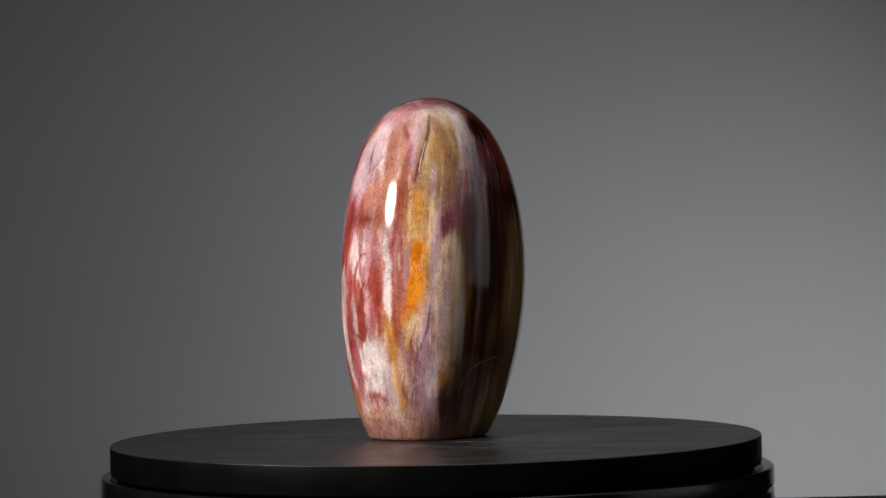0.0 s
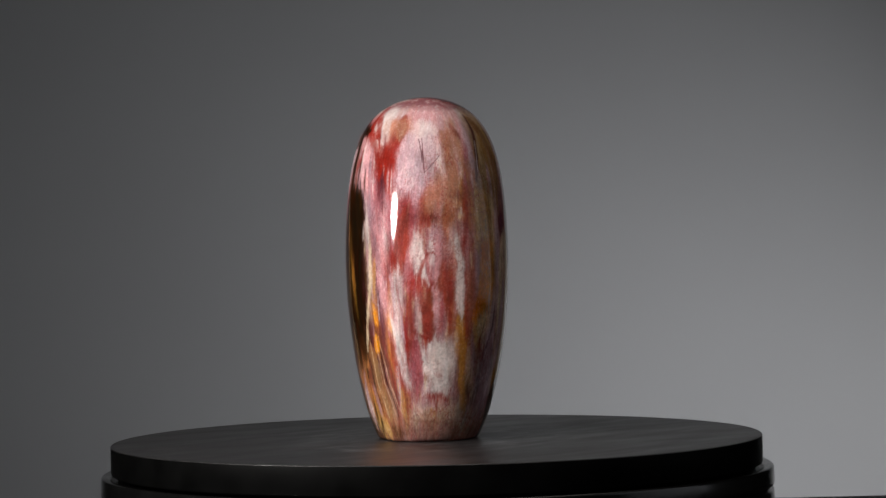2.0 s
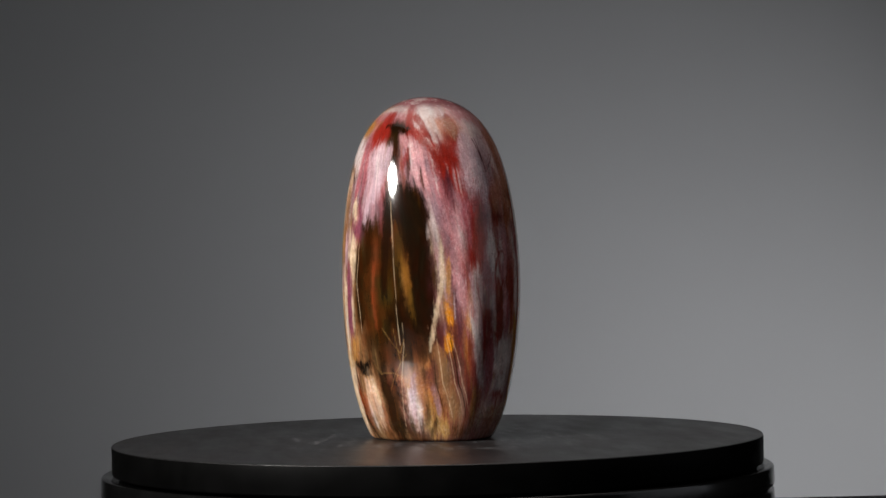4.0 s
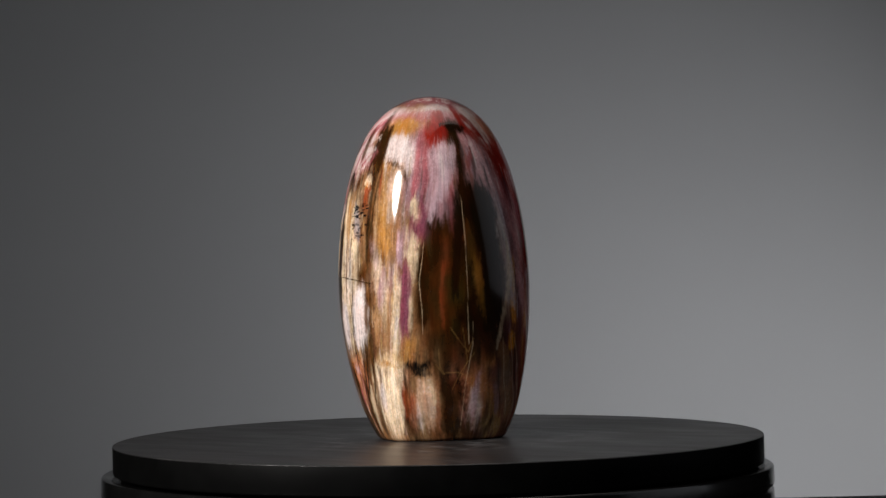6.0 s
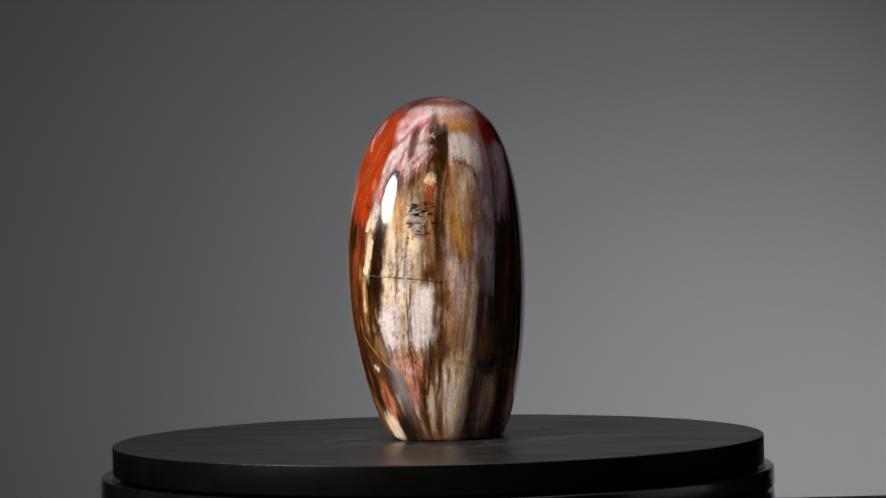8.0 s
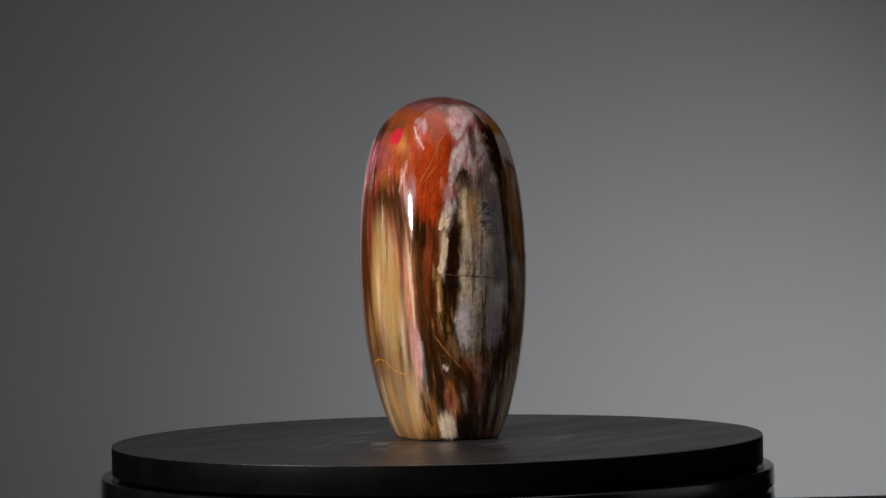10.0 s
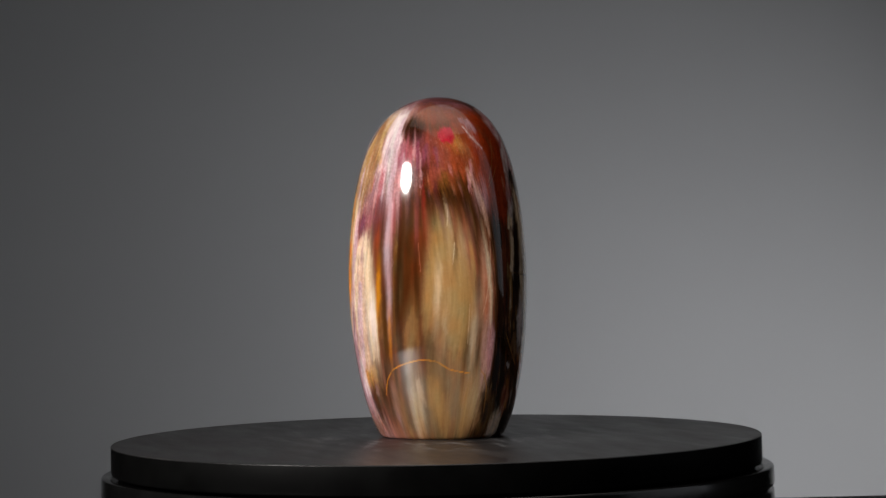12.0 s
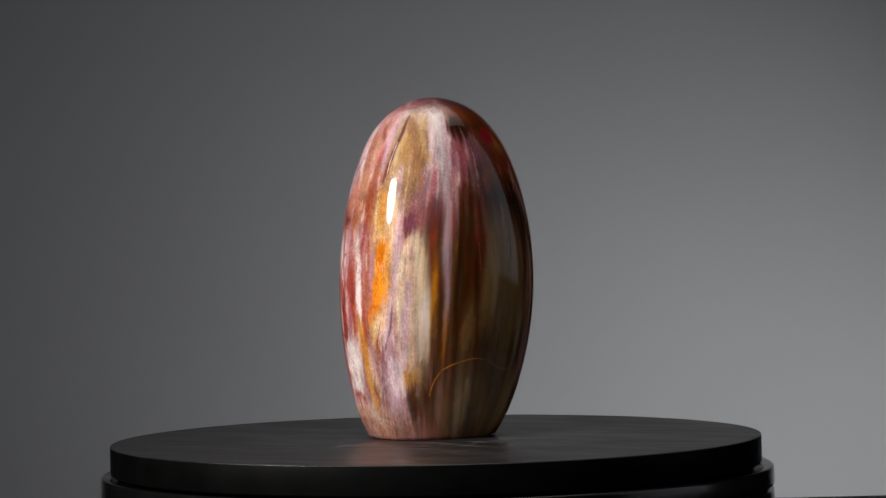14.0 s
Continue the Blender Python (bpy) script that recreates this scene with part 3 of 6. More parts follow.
    p.patch(129, 18.8, 2.8, 9.1, "cream", 0.50, 0.70)
    p.patch(120, 14.2, 3.2, 7.6, "salmon", 0.50, 0.70)
    p.patch(114, 18.8, 2.8, 9.1, "rust", 0.40, 0.90)
    p.patch(154, 18.8, 7.8, 10.6, "mauve", 0.45, 1.00)
    p.patch(152, 21.1, 2.8, 7.6, "white", 0.50, 0.70)
    p.patch(170, 7.2, 12.5, 4.6, "tan", 0.50, 0.80)
    p.patch(148, 22.2, 1.8, 9.1, "umber", 0.50, 0.80)
    p.patch(185, 10.7, 11.3, 10.6, "plum", 0.50, 0.80)
    p.patch(198, 85.5, 14.0, 30.4, "rose", 0.50, 0.70)
    p.patch(169, 71.8, 4.2, 24.3, "cream", 0.40, 1.00)
    p.patch(169, 88.8, 1.8, 18.2, "white", 0.50, 0.80)
    p.patch(160, 128.5, 11.8, 11.4, "pink", 0.40, 0.90)
    p.patch(164, 126.4, 2.2, 9.1, "white", 0.50, 0.70)
    p.patch(157, 124.7, 1.8, 9.1, "rust", 0.50, 0.60)
    p.patch(150, 132.5, 4.8, 10.6, "umber", 0.40, 0.90)
    p.patch(155, 141.0, 9.0, 2.2, "dark", 0.40, 0.90)
    p.patch(172, 27.8, 27.0, 22.8, "salmon", 0.40, 0.90)
    p.patch(163, 15.4, 7.0, 9.1, "honey", 0.50, 0.90)
    p.patch(160, 9.6, 5.5, 6.1, "gold", 0.40, 0.90)
    p.patch(173, 46.9, 3.8, 9.1, "amber", 0.50, 0.90)
    p.patch(172, 58.8, 3.2, 7.6, "honey", 0.50, 0.80)
    p.patch(150, 15.4, 3.2, 9.1, "white", 0.40, 0.80)
    p.patch(184, 77.1, 9.5, 25.8, "pink", 0.50, 0.90)
    p.patch(190, 62.6, 8.2, 15.2, "rose", 0.50, 0.80)
    p.patch(188, 88.8, 3.5, 15.2, "white", 0.60, 0.50)
    p.patch(200, 43.8, 8.0, 9.1, "white", 0.35, 0.90)
    p.patch(190, 53.9, 4.5, 9.1, "white", 0.50, 0.80)
    p.patch(206, 26.7, 5.5, 9.1, "rust", 0.50, 0.80)
    p.patch(189, 18.8, 5.8, 9.1, "red", 0.50, 0.60)
    p.patch(210, 56.9, 10.2, 22.8, "rose", 0.50, 0.70)
    p.patch(207, 90.4, 11.2, 13.7, "red", 0.40, 0.90)
    p.patch(197, 100.3, 8.2, 13.7, "rose", 0.50, 0.80)
    p.patch(186, 125.3, 9.0, 11.4, "red", 0.40, 1.00)
    p.patch(184, 115.3, 4.2, 9.1, "plum", 0.50, 0.70)
    p.patch(166, 145.5, 6.5, 8.8, "red", 0.40, 0.90)
    p.patch(179, 141.2, 10.0, 11.7, "white", 0.45, 0.90)
    p.patch(200, 140.9, 8.8, 6.0, "salmon", 0.35, 1.00)
    p.patch(199, 137.7, 4.8, 2.8, "rust", 0.50, 0.70)
    p.patch(217, 128.5, 18.2, 16.7, "pink", 0.45, 0.90)
    p.patch(220, 136.2, 14.8, 7.7, "white", 0.50, 0.60)
    p.patch(209, 122.5, 8.2, 7.6, "grey", 0.50, 0.60)
    p.patch(182, 4.8, 10.3, 3.0, "olive", 0.40, 0.90)
    p.patch(202, 9.6, 12.2, 6.1, "salmon", 0.50, 0.80)
    p.patch(208, 93.5, 9.5, 16.7, "red", 0.40, 0.80)
    p.patch(204, 79.7, 4.5, 1.8, "umber", 0.50, 0.70)
    p.patch(230, 109.4, 10.0, 10.6, "salmon", 0.45, 1.00)
    p.patch(228, 100.3, 6.5, 2.7, "rust", 0.50, 0.80)
    p.patch(224, 86.4, 5.0, 11.4, "white", 0.50, 0.40)
    p.patch(230, 85.5, 1.5, 2.1, "scarlet", 0.40, 0.70)
    p.patch(225, 72.7, 5.7, 7.6, "rose", 0.50, 0.90)
    p.patch(226, 62.6, 3.8, 9.1, "rust", 0.50, 0.90)
    p.patch(233, 57.8, 2.5, 10.6, "pink", 0.50, 0.90)
    p.patch(198, 59.8, 8.5, 16.7, "white", 0.45, 0.85)
    p.patch(204, 43.8, 6.8, 10.6, "white", 0.40, 0.80)
    p.patch(216, 53.9, 5.5, 18.2, "red", 0.40, 0.80)
    p.patch(212, 65.4, 3.0, 12.1, "red", 0.50, 0.60)
    p.patch(220, 32.2, 3.8, 13.7, "rose", 0.40, 0.90)
    p.patch(210, 27.8, 4.2, 12.1, "red", 0.50, 0.60)
    p.patch(245, 126.9, 8.8, 21.2, "tan", 0.50, 0.80)
    p.patch(238, 88.8, 3.8, 21.2, "rust", 0.50, 0.60)
    p.patch(236, 70.9, 2.8, 12.1, "red", 0.50, 0.60)
    p.patch(173, 47.9, 3.0, 9.1, "amber", 0.50, 0.90)
    p.patch(167, 27.8, 17.0, 19.7, "honey", 0.50, 0.60)
    p.patch(179, 18.8, 9.0, 12.1, "salmon", 0.50, 0.80)
    p.patch(243, 77.1, 4.3, 18.2, "pink", 0.45, 0.90)
    p.patch(244, 74.5, 2.0, 9.1, "white", 0.50, 0.60)
    p.patch(251, 95.8, 4.5, 25.8, "rust", 0.50, 0.70)
    p.patch(252, 116.5, 3.0, 15.2, "salmon", 0.50, 0.80)
    p.patch(258, 130.0, 4.2, 4.6, "rose", 0.50, 0.80)
    p.patch(240, 96.6, 4.5, 7.6, "salmon", 0.50, 0.70)
    p.patch(238, 53.9, 4.5, 9.1, "salmon", 0.50, 0.80)
    p.patch(256, 41.8, 8.8, 25.8, "rust", 0.50, 0.70)
    p.patch(247, 50.9, 3.7, 9.1, "honey", 0.50, 0.80)
    p.patch(232, 36.5, 10.5, 11.4, "white", 0.30, 1.00)
    p.patch(235, 24.5, 5.5, 5.3, "white", 0.35, 1.00)
    p.patch(230, 28.9, 6.0, 1.8, "rust", 0.40, 0.90)
    p.patch(235, 20.0, 6.5, 1.8, "red", 0.40, 0.80)
    p.patch(221, 27.8, 3.8, 9.1, "rose", 0.50, 0.80)
    p.patch(233, 7.2, 28.5, 5.5, "pink", 0.45, 0.80)
    p.patch(222, 13.1, 9.2, 4.6, "white", 0.50, 0.60)
    p.patch(197, 121.9, 8.5, 12.1, "red", 0.40, 0.80)
    p.patch(190, 141.8, 12.8, 4.7, "salmon", 0.50, 0.80)
    p.patch(192, 78.0, 7.8, 12.1, "red", 0.50, 0.70)
    p.patch(212, 56.9, 3.8, 13.7, "red", 0.50, 0.70)
    p.patch(228, 71.8, 5.0, 6.1, "red", 0.50, 0.80)
    p.patch(231, 125.3, 17.0, 13.7, "pink", 0.40, 0.90)
    p.patch(234, 117.7, 8.2, 6.1, "white", 0.50, 0.60)
    p.patch(228, 100.3, 7.2, 3.0, "brown", 0.50, 0.60)
    p.patch(232, 106.0, 10.5, 7.6, "salmon", 0.50, 0.70)
    p.patch(260, 117.1, 6.0, 25.8, "salmon", 0.50, 0.70)
    p.patch(260, 141.3, 7.0, 9.3, "pink", 0.40, 0.90)
    p.patch(256, 130.5, 3.0, 4.6, "rose", 0.50, 0.80)
    p.patch(247, 126.4, 6.2, 18.2, "honey", 0.55, 0.60)
    p.patch(283, 127.4, 13.8, 19.7, "gold", 0.40, 0.80)
    p.patch(277, 134.9, 10.8, 9.1, "cream", 0.50, 0.70)
    p.patch(288, 123.0, 4.2, 9.1, "brown", 0.50, 0.60)
    p.patch(260, 102.5, 7.0, 11.4, "gold", 0.40, 1.00)
    p.patch(262, 108.1, 4.2, 4.6, "amber", 0.50, 0.70)
    p.patch(276, 86.4, 6.5, 22.8, "cream", 0.50, 0.70)
    p.patch(280, 88.8, 4.0, 19.7, "pink", 0.50, 0.80)
    p.patch(290, 148.7, 33.5, 4.5, "white", 0.45, 0.90)
    p.patch(229, 149.2, 28.0, 4.0, "pink", 0.50, 0.80)
    p.patch(303, 116.5, 9.8, 19.7, "mauve", 0.50, 0.90)
    p.patch(307, 132.0, 5.0, 15.2, "grey", 0.50, 0.70)
    p.patch(290, 98.8, 5.8, 5.5, "magenta", 0.40, 0.90)
    p.patch(289, 90.4, 3.8, 7.6, "rose", 0.50, 0.70)
    p.patch(295, 68.2, 9.2, 27.3, "cream", 0.40, 0.90)
    p.patch(265, 85.5, 4.2, 5.0, "amber", 0.18, 1.00)
    p.patch(263, 88.8, 1.8, 1.8, "honey", 0.30, 0.80)
    p.patch(266, 72.7, 3.5, 6.1, "amber", 0.35, 1.00)
    p.patch(260, 65.4, 4.3, 9.1, "amber", 0.35, 1.00)
    p.patch(262, 50.9, 5.8, 7.6, "salmon", 0.40, 0.90)
    p.patch(260, 51.9, 3.5, 6.1, "cream", 0.50, 0.70)
    p.patch(246, 47.9, 3.5, 10.6, "amber", 0.45, 0.80)
    p.patch(253, 32.2, 6.3, 13.7, "honey", 0.50, 0.80)
    p.patch(272, 26.7, 11.5, 15.2, "mauve", 0.45, 0.90)
    p.patch(277, 21.1, 6.2, 9.1, "white", 0.50, 0.60)
    p.patch(262, 37.6, 4.2, 7.6, "rose", 0.50, 0.60)
    p.patch(248, 9.6, 37.5, 6.8, "cream", 0.50, 0.70)
    p.patch(235, 7.2, 16.2, 4.6, "pink", 0.50, 0.70)
    p.patch(244, 71.8, 3.5, 12.1, "pink", 0.50, 0.90)
    p.patch(304, 93.5, 3.0, 10.6, "rust", 0.35, 1.00)
    p.patch(306, 76.2, 2.2, 9.1, "amber", 0.40, 0.90)
    p.patch(306, 57.8, 1.5, 10.6, "brown", 0.40, 0.90)
    p.patch(297, 64.5, 7.2, 28.8, "cream", 0.35, 0.90)
    p.patch(298, 53.9, 3.5, 18.2, "white", 0.50, 0.70)
    p.patch(295, 28.9, 5.8, 3.6, "honey", 0.40, 0.90)
    p.patch(311, 70.9, 2.2, 33.4, "salmon", 0.50, 0.60)
    p.patch(316, 65.4, 3.8, 39.5, "brown", 0.45, 0.90)
    p.patch(310, 47.9, 2.0, 16.7, "umber", 0.40, 0.90)
    p.patch(314, 53.9, 1.0, 18.2, "rust", 0.50, 0.60)
    p.patch(323, 70.9, 3.0, 33.4, "umber", 0.45, 0.90)
    p.patch(298, 17.7, 8.5, 9.1, "umber", 0.50, 0.50)
    p.patch(310, 13.1, 7.0, 9.1, "brown", 0.50, 0.90)
    p.patch(311, 6.0, 7.5, 3.6, "salmon", 0.50, 0.60)
    p.patch(275, 15.4, 17.0, 7.6, "mauve", 0.50, 0.80)
    p.patch(303, 112.7, 3.5, 6.8, "magenta", 0.40, 0.80)
    p.patch(288, 96.6, 7.2, 5.5, "magenta", 0.40, 0.70)
    p.patch(302, 133.5, 6.2, 25.8, "white", 0.50, 0.85)
    p.patch(310, 108.1, 3.0, 16.7, "pink", 0.50, 0.80)
    p.patch(335, 68.2, 8.0, 30.4, "gold", 0.50, 0.90)
    p.patch(333, 65.4, 4.2, 22.8, "cream", 0.50, 0.80)
    p.patch(338, 57.8, 3.0, 16.7, "gold", 0.50, 0.80)
    p.patch(324, 86.4, 6.2, 39.5, "brown", 0.50, 0.80)
    p.patch(321, 77.1, 1.8, 30.4, "umber", 0.50, 0.80)
    p.patch(325, 88.8, 0.8, 22.8, "dark", 0.50, 0.60)
    p.patch(352, 77.1, 8.0, 36.4, "umber", 0.50, 0.90)
    p.patch(354, 65.4, 3.2, 22.8, "rust", 0.50, 0.80)
    p.patch(346, 108.7, 21.5, 5.2, "umber", 0.45, 0.90)
    p.patch(339, 116.5, 5.2, 6.1, "honey", 0.50, 0.70)
    p.patch(348, 130.0, 26.0, 9.4, "rust", 0.45, 1.00)
    p.patch(331, 130.5, 13.2, 10.6, "rose", 0.45, 0.80)
    p.patch(336, 121.3, 8.0, 9.1, "rose", 0.55, 0.60)
    p.patch(320, 140.7, 7.5, 4.9, "dark", 0.40, 0.90)
    p.patch(11, 133.0, 12.2, 4.6, "magenta", 0.50, 0.80)
    p.patch(352, 138.3, 6.0, 3.0, "scarlet", 0.22, 1.00)
    p.patch(348, 148.7, 47.0, 4.8, "rust", 0.50, 0.70)
    p.patch(281, 142.8, 19.5, 8.0, "white", 0.45, 0.90)
    p.patch(304, 123.6, 13.0, 19.7, "pink", 0.50, 0.90)
    p.patch(305, 119.0, 3.8, 19.7, "white", 0.50, 0.70)
    p.patch(318, 110.1, 3.2, 10.6, "rose", 0.50, 0.80)
    p.patch(304, 104.6, 5.2, 9.1, "magenta", 0.50, 0.80)
    p.patch(331, 17.7, 22.5, 18.2, "tan", 0.30, 0.85)
    p.patch(322, 17.7, 3.0, 14.4, "cream", 0.40, 0.90)
    p.patch(314, 17.7, 4.8, 13.7, "brown", 0.50, 0.80)
    p.patch(345, 14.2, 12.0, 12.1, "gold", 0.50, 0.70)
    p.patch(332, 17.7, 2.5, 15.2, "brown", 0.50, 0.60)
    p.patch(297, 17.7, 8.8, 12.1, "umber", 0.50, 0.80)
    p.patch(340, 103.2, 2.2, 19.7, "rust", 0.60, 0.50)
    p.patch(30, 116.5, 13.8, 18.2, "orange", 0.28, 1.00)
    p.patch(32, 137.6, 13.2, 7.6, "rust", 0.40, 0.90)
    p.patch(0, 134.4, 11.2, 6.1, "honey", 0.50, 0.70)
    p.patch(16, 134.9, 5.5, 6.1, "pink", 0.50, 0.60)
    p.patch(54, 130.0, 8.5, 10.6, "pink", 0.45, 0.80)
    p.patch(51, 121.3, 4.8, 6.1, "white", 0.50, 0.60)
    p.patch(57, 119.6, 4.8, 6.1, "dark", 0.50, 0.80)
    p.patch(7, 110.8, 11.0, 9.1, "mauve", 0.50, 0.70)
    p.patch(8, 77.1, 9.8, 19.7, "salmon", 0.50, 0.80)
    p.patch(354, 65.4, 5.2, 22.8, "salmon", 0.50, 0.70)
    p.patch(358, 71.8, 2.5, 21.2, "cream", 0.50, 0.70)
    p.patch(359, 39.7, 6.0, 12.9, "pink", 0.40, 0.90)
    p.patch(346, 47.9, 2.2, 12.1, "cream", 0.50, 0.60)
    p.patch(21, 71.8, 17.8, 33.4, "umber", 0.40, 0.90)
    p.patch(41, 88.8, 4.8, 12.1, "rust", 0.50, 0.70)
    p.patch(51, 88.8, 4.5, 21.2, "dark", 0.35, 1.00)
    p.patch(47, 101.0, 2.8, 6.1, "white", 0.25, 1.00)
    p.patch(46, 90.4, 2.0, 7.6, "honey", 0.40, 1.00)
    p.patch(42, 68.2, 1.0, 9.1, "gold", 0.40, 0.90)
    p.patch(44, 37.6, 6.8, 7.6, "brown", 0.50, 0.90)
    p.patch(42, 34.4, 2.2, 1.4, "white", 0.30, 1.00)
    p.patch(42, 34.4, 0.8, 0.5, "black", 0.40, 1.00)
    p.patch(23, 24.5, 17.2, 16.7, "umber", 0.40, 0.90)
    p.patch(48, 26.7, 9.2, 12.1, "brown", 0.50, 0.80)
    p.patch(41, 18.8, 5.5, 6.1, "salmon", 0.40, 0.80)
    p.patch(33, 7.2, 10.2, 5.5, "cream", 0.25, 1.00)
    p.patch(48, 6.0, 6.5, 6.1, "dark", 0.30, 1.00)
    p.patch(13, 11.9, 11.8, 9.1, "honey", 0.50, 0.50)
    p.patch(55, 14.2, 5.0, 13.7, "umber", 0.50, 0.80)
    p.patch(338, 125.8, 15.5, 15.2, "rust", 0.50, 0.65)
    p.patch(346, 109.4, 11.2, 9.1, "brown", 0.50, 0.70)
    p.patch(336, 108.7, 5.0, 3.9, "dark", 0.50, 0.70)
    p.patch(333, 65.4, 5.2, 25.8, "cream", 0.45, 0.80)
    p.patch(332, 83.1, 2.0, 13.7, "gold", 0.50, 0.70)
    p.patch(323, 71.8, 2.2, 30.4, "rust", 0.50, 0.60)
    p.patch(346, 88.8, 3.0, 15.2, "salmon", 0.50, 0.60)
    p.patch(320, 17.7, 2.2, 10.6, "cream", 0.40, 0.70)
    p.patch(333, 16.6, 8.5, 9.1, "cream", 0.50, 0.50)
    p.patch(311, 17.7, 7.8, 12.1, "umber", 0.40, 0.80)
    p.patch(320, 141.7, 12.0, 6.4, "umber", 0.45, 0.90)
    p.patch(350, 138.4, 7.2, 3.6, "scarlet", 0.20, 1.00)
    p.patch(323, 125.8, 12.0, 13.7, "plum", 0.50, 0.60)
    p.patch(316, 97.3, 5.5, 18.2, "brown", 0.50, 0.70)
    p.patch(327, 104.6, 6.5, 6.1, "dark", 0.50, 0.70)
    p.patch(318, 123.0, 1.5, 13.7, "rose", 0.50, 0.80)
    p.patch(313, 125.8, 1.5, 15.2, "pink", 0.50, 0.80)
    p.patch(328, 97.3, 1.0, 13.7, "salmon", 0.50, 0.70)
    p.patch(298, 65.4, 5.2, 27.3, "cream", 0.25, 1.00)
    p.patch(300, 47.9, 2.5, 13.7, "white", 0.40, 0.90)
    p.patch(294, 65.4, 2.0, 21.2, "pink", 0.50, 0.60)
    p.patch(322, 30.0, 13.5, 2.1, "umber", 0.60, 0.50)
    p.patch(331, 64.5, 5.8, 27.3, "tan", 0.50, 0.70)
    p.patch(330, 68.2, 3.5, 18.2, "gold", 0.60, 0.50)
    p.patch(322, 17.7, 2.0, 13.7, "gold", 0.50, 0.60)
    p.patch(330, 14.2, 6.5, 12.1, "olive", 0.50, 0.60)
    p.patch(277, 135.3, 15.0, 15.2, "tan", 0.50, 0.80)
    p.patch(286, 128.0, 6.0, 9.1, "cream", 0.50, 0.60)
    p.patch(289, 135.3, 3.5, 13.7, "gold", 0.50, 0.70)
    p.patch(307, 135.7, 3.2, 18.6, "white", 0.50, 0.70)
    p.patch(277, 115.3, 13.5, 18.2, "gold", 0.50, 0.55)
    p.patch(274, 123.0, 5.0, 13.7, "cream", 0.50, 0.60)
    p.patch(288, 130.0, 3.2, 12.1, "brown", 0.50, 0.60)
    p.patch(275, 90.4, 6.8, 21.2, "cream", 0.45, 0.70)
    p.patch(271, 101.0, 3.8, 9.1, "gold", 0.50, 0.80)
    p.patch(260, 101.8, 6.2, 10.6, "gold", 0.40, 0.90)
    p.patch(259, 101.0, 2.8, 7.6, "cream", 0.50, 0.60)
    p.patch(270, 59.8, 9.0, 9.1, "cream", 0.50, 0.60)
    p.patch(265, 85.5, 4.2, 5.0, "amber", 0.18, 1.00)
    p.patch(266, 72.7, 3.5, 6.1, "amber", 0.35, 1.00)
    p.patch(260, 65.4, 4.3, 9.1, "amber", 0.35, 1.00)
    p.patch(262, 49.9, 6.5, 6.1, "cream", 0.40, 0.70)
    p.patch(286, 51.9, 5.8, 12.1, "pink", 0.50, 0.60)
    p.patch(272, 41.8, 8.5, 9.1, "mauve", 0.50, 0.60)
    p.patch(251, 65.4, 3.2, 13.7, "salmon", 0.50, 0.70)
    p.patch(248, 89.6, 3.5, 9.1, "pink", 0.50, 0.80)
    p.patch(239, 65.4, 2.3, 13.7, "rust", 0.50, 0.80)
    p.patch(229, 78.0, 3.5, 9.1, "red", 0.50, 0.70)
    p.patch(228, 56.9, 5.5, 12.1, "rust", 0.50, 0.60)
    p.patch(304, 38.6, 8.0, 9.1, "brown", 0.50, 0.60)
    p.patch(292, 31.1, 6.0, 6.1, "gold", 0.50, 0.50)
    p.patch(235, 133.5, 18.5, 13.7, "pink", 0.50, 0.50)
    p.patch(223, 130.5, 12.2, 10.6, "white", 0.50, 0.45)
    p.patch(234, 110.8, 8.2, 10.6, "salmon", 0.50, 0.70)
    p.patch(220, 80.5, 4.8, 9.1, "rose", 0.50, 0.60)
    p.patch(216, 90.4, 8.0, 6.1, "white", 0.50, 0.60)
    p.patch(240, 87.2, 4.5, 9.1, "pink", 0.50, 0.40)
    p.patch(221, 59.8, 2.2, 16.7, "white", 0.50, 0.60)
    p.patch(202, 69.1, 7.0, 18.2, "white", 0.50, 0.60)
    p.patch(190, 47.9, 7.5, 18.2, "amber", 0.50, 0.60)
    p.patch(232, 56.9, 5.5, 7.6, "rust", 0.50, 0.70)
    p.patch(234, 50.9, 2.8, 7.6, "rose", 0.50, 0.70)
    p.patch(104, 126.4, 12.5, 7.6, "white", 0.45, 0.80)
    p.patch(95, 142.8, 14.8, 4.0, "honey", 0.50, 0.80)
    p.patch(126, 98.1, 5.2, 9.1, "magenta", 0.50, 0.50)
    p.patch(118, 91.2, 5.5, 6.1, "cream", 0.40, 0.90)
    p.patch(122, 78.0, 2.5, 6.1, "cream", 0.40, 0.80)
    p.patch(111, 62.6, 5.2, 12.1, "magenta", 0.45, 0.80)
    p.patch(97, 30.0, 17.8, 6.1, "cream", 0.50, 0.80)
    p.patch(92, 74.5, 5.8, 21.2, "cream", 0.50, 0.60)
    p.patch(98, 95.1, 5.8, 6.1, "honey", 0.50, 0.70)
    p.patch(128, 69.1, 3.5, 18.2, "umber", 0.45, 0.90)
    p.patch(172, 46.9, 10.0, 9.1, "plum", 0.50, 0.70)
    p.patch(164, 30.0, 5.0, 9.1, "plum", 0.50, 0.60)
    p.patch(60, 65.4, 4.5, 30.4, "cream", 0.45, 0.60)
    p.patch(55, 93.5, 3.2, 18.2, "cream", 0.50, 0.70)
    p.patch(75, 88.8, 3.8, 9.1, "tan", 0.50, 0.70)
    p.patch(86, 77.1, 4.5, 9.1, "cream", 0.60, 0.40)
    p.patch(56, 52.9, 4.5, 10.9, "white", 0.30, 1.00)
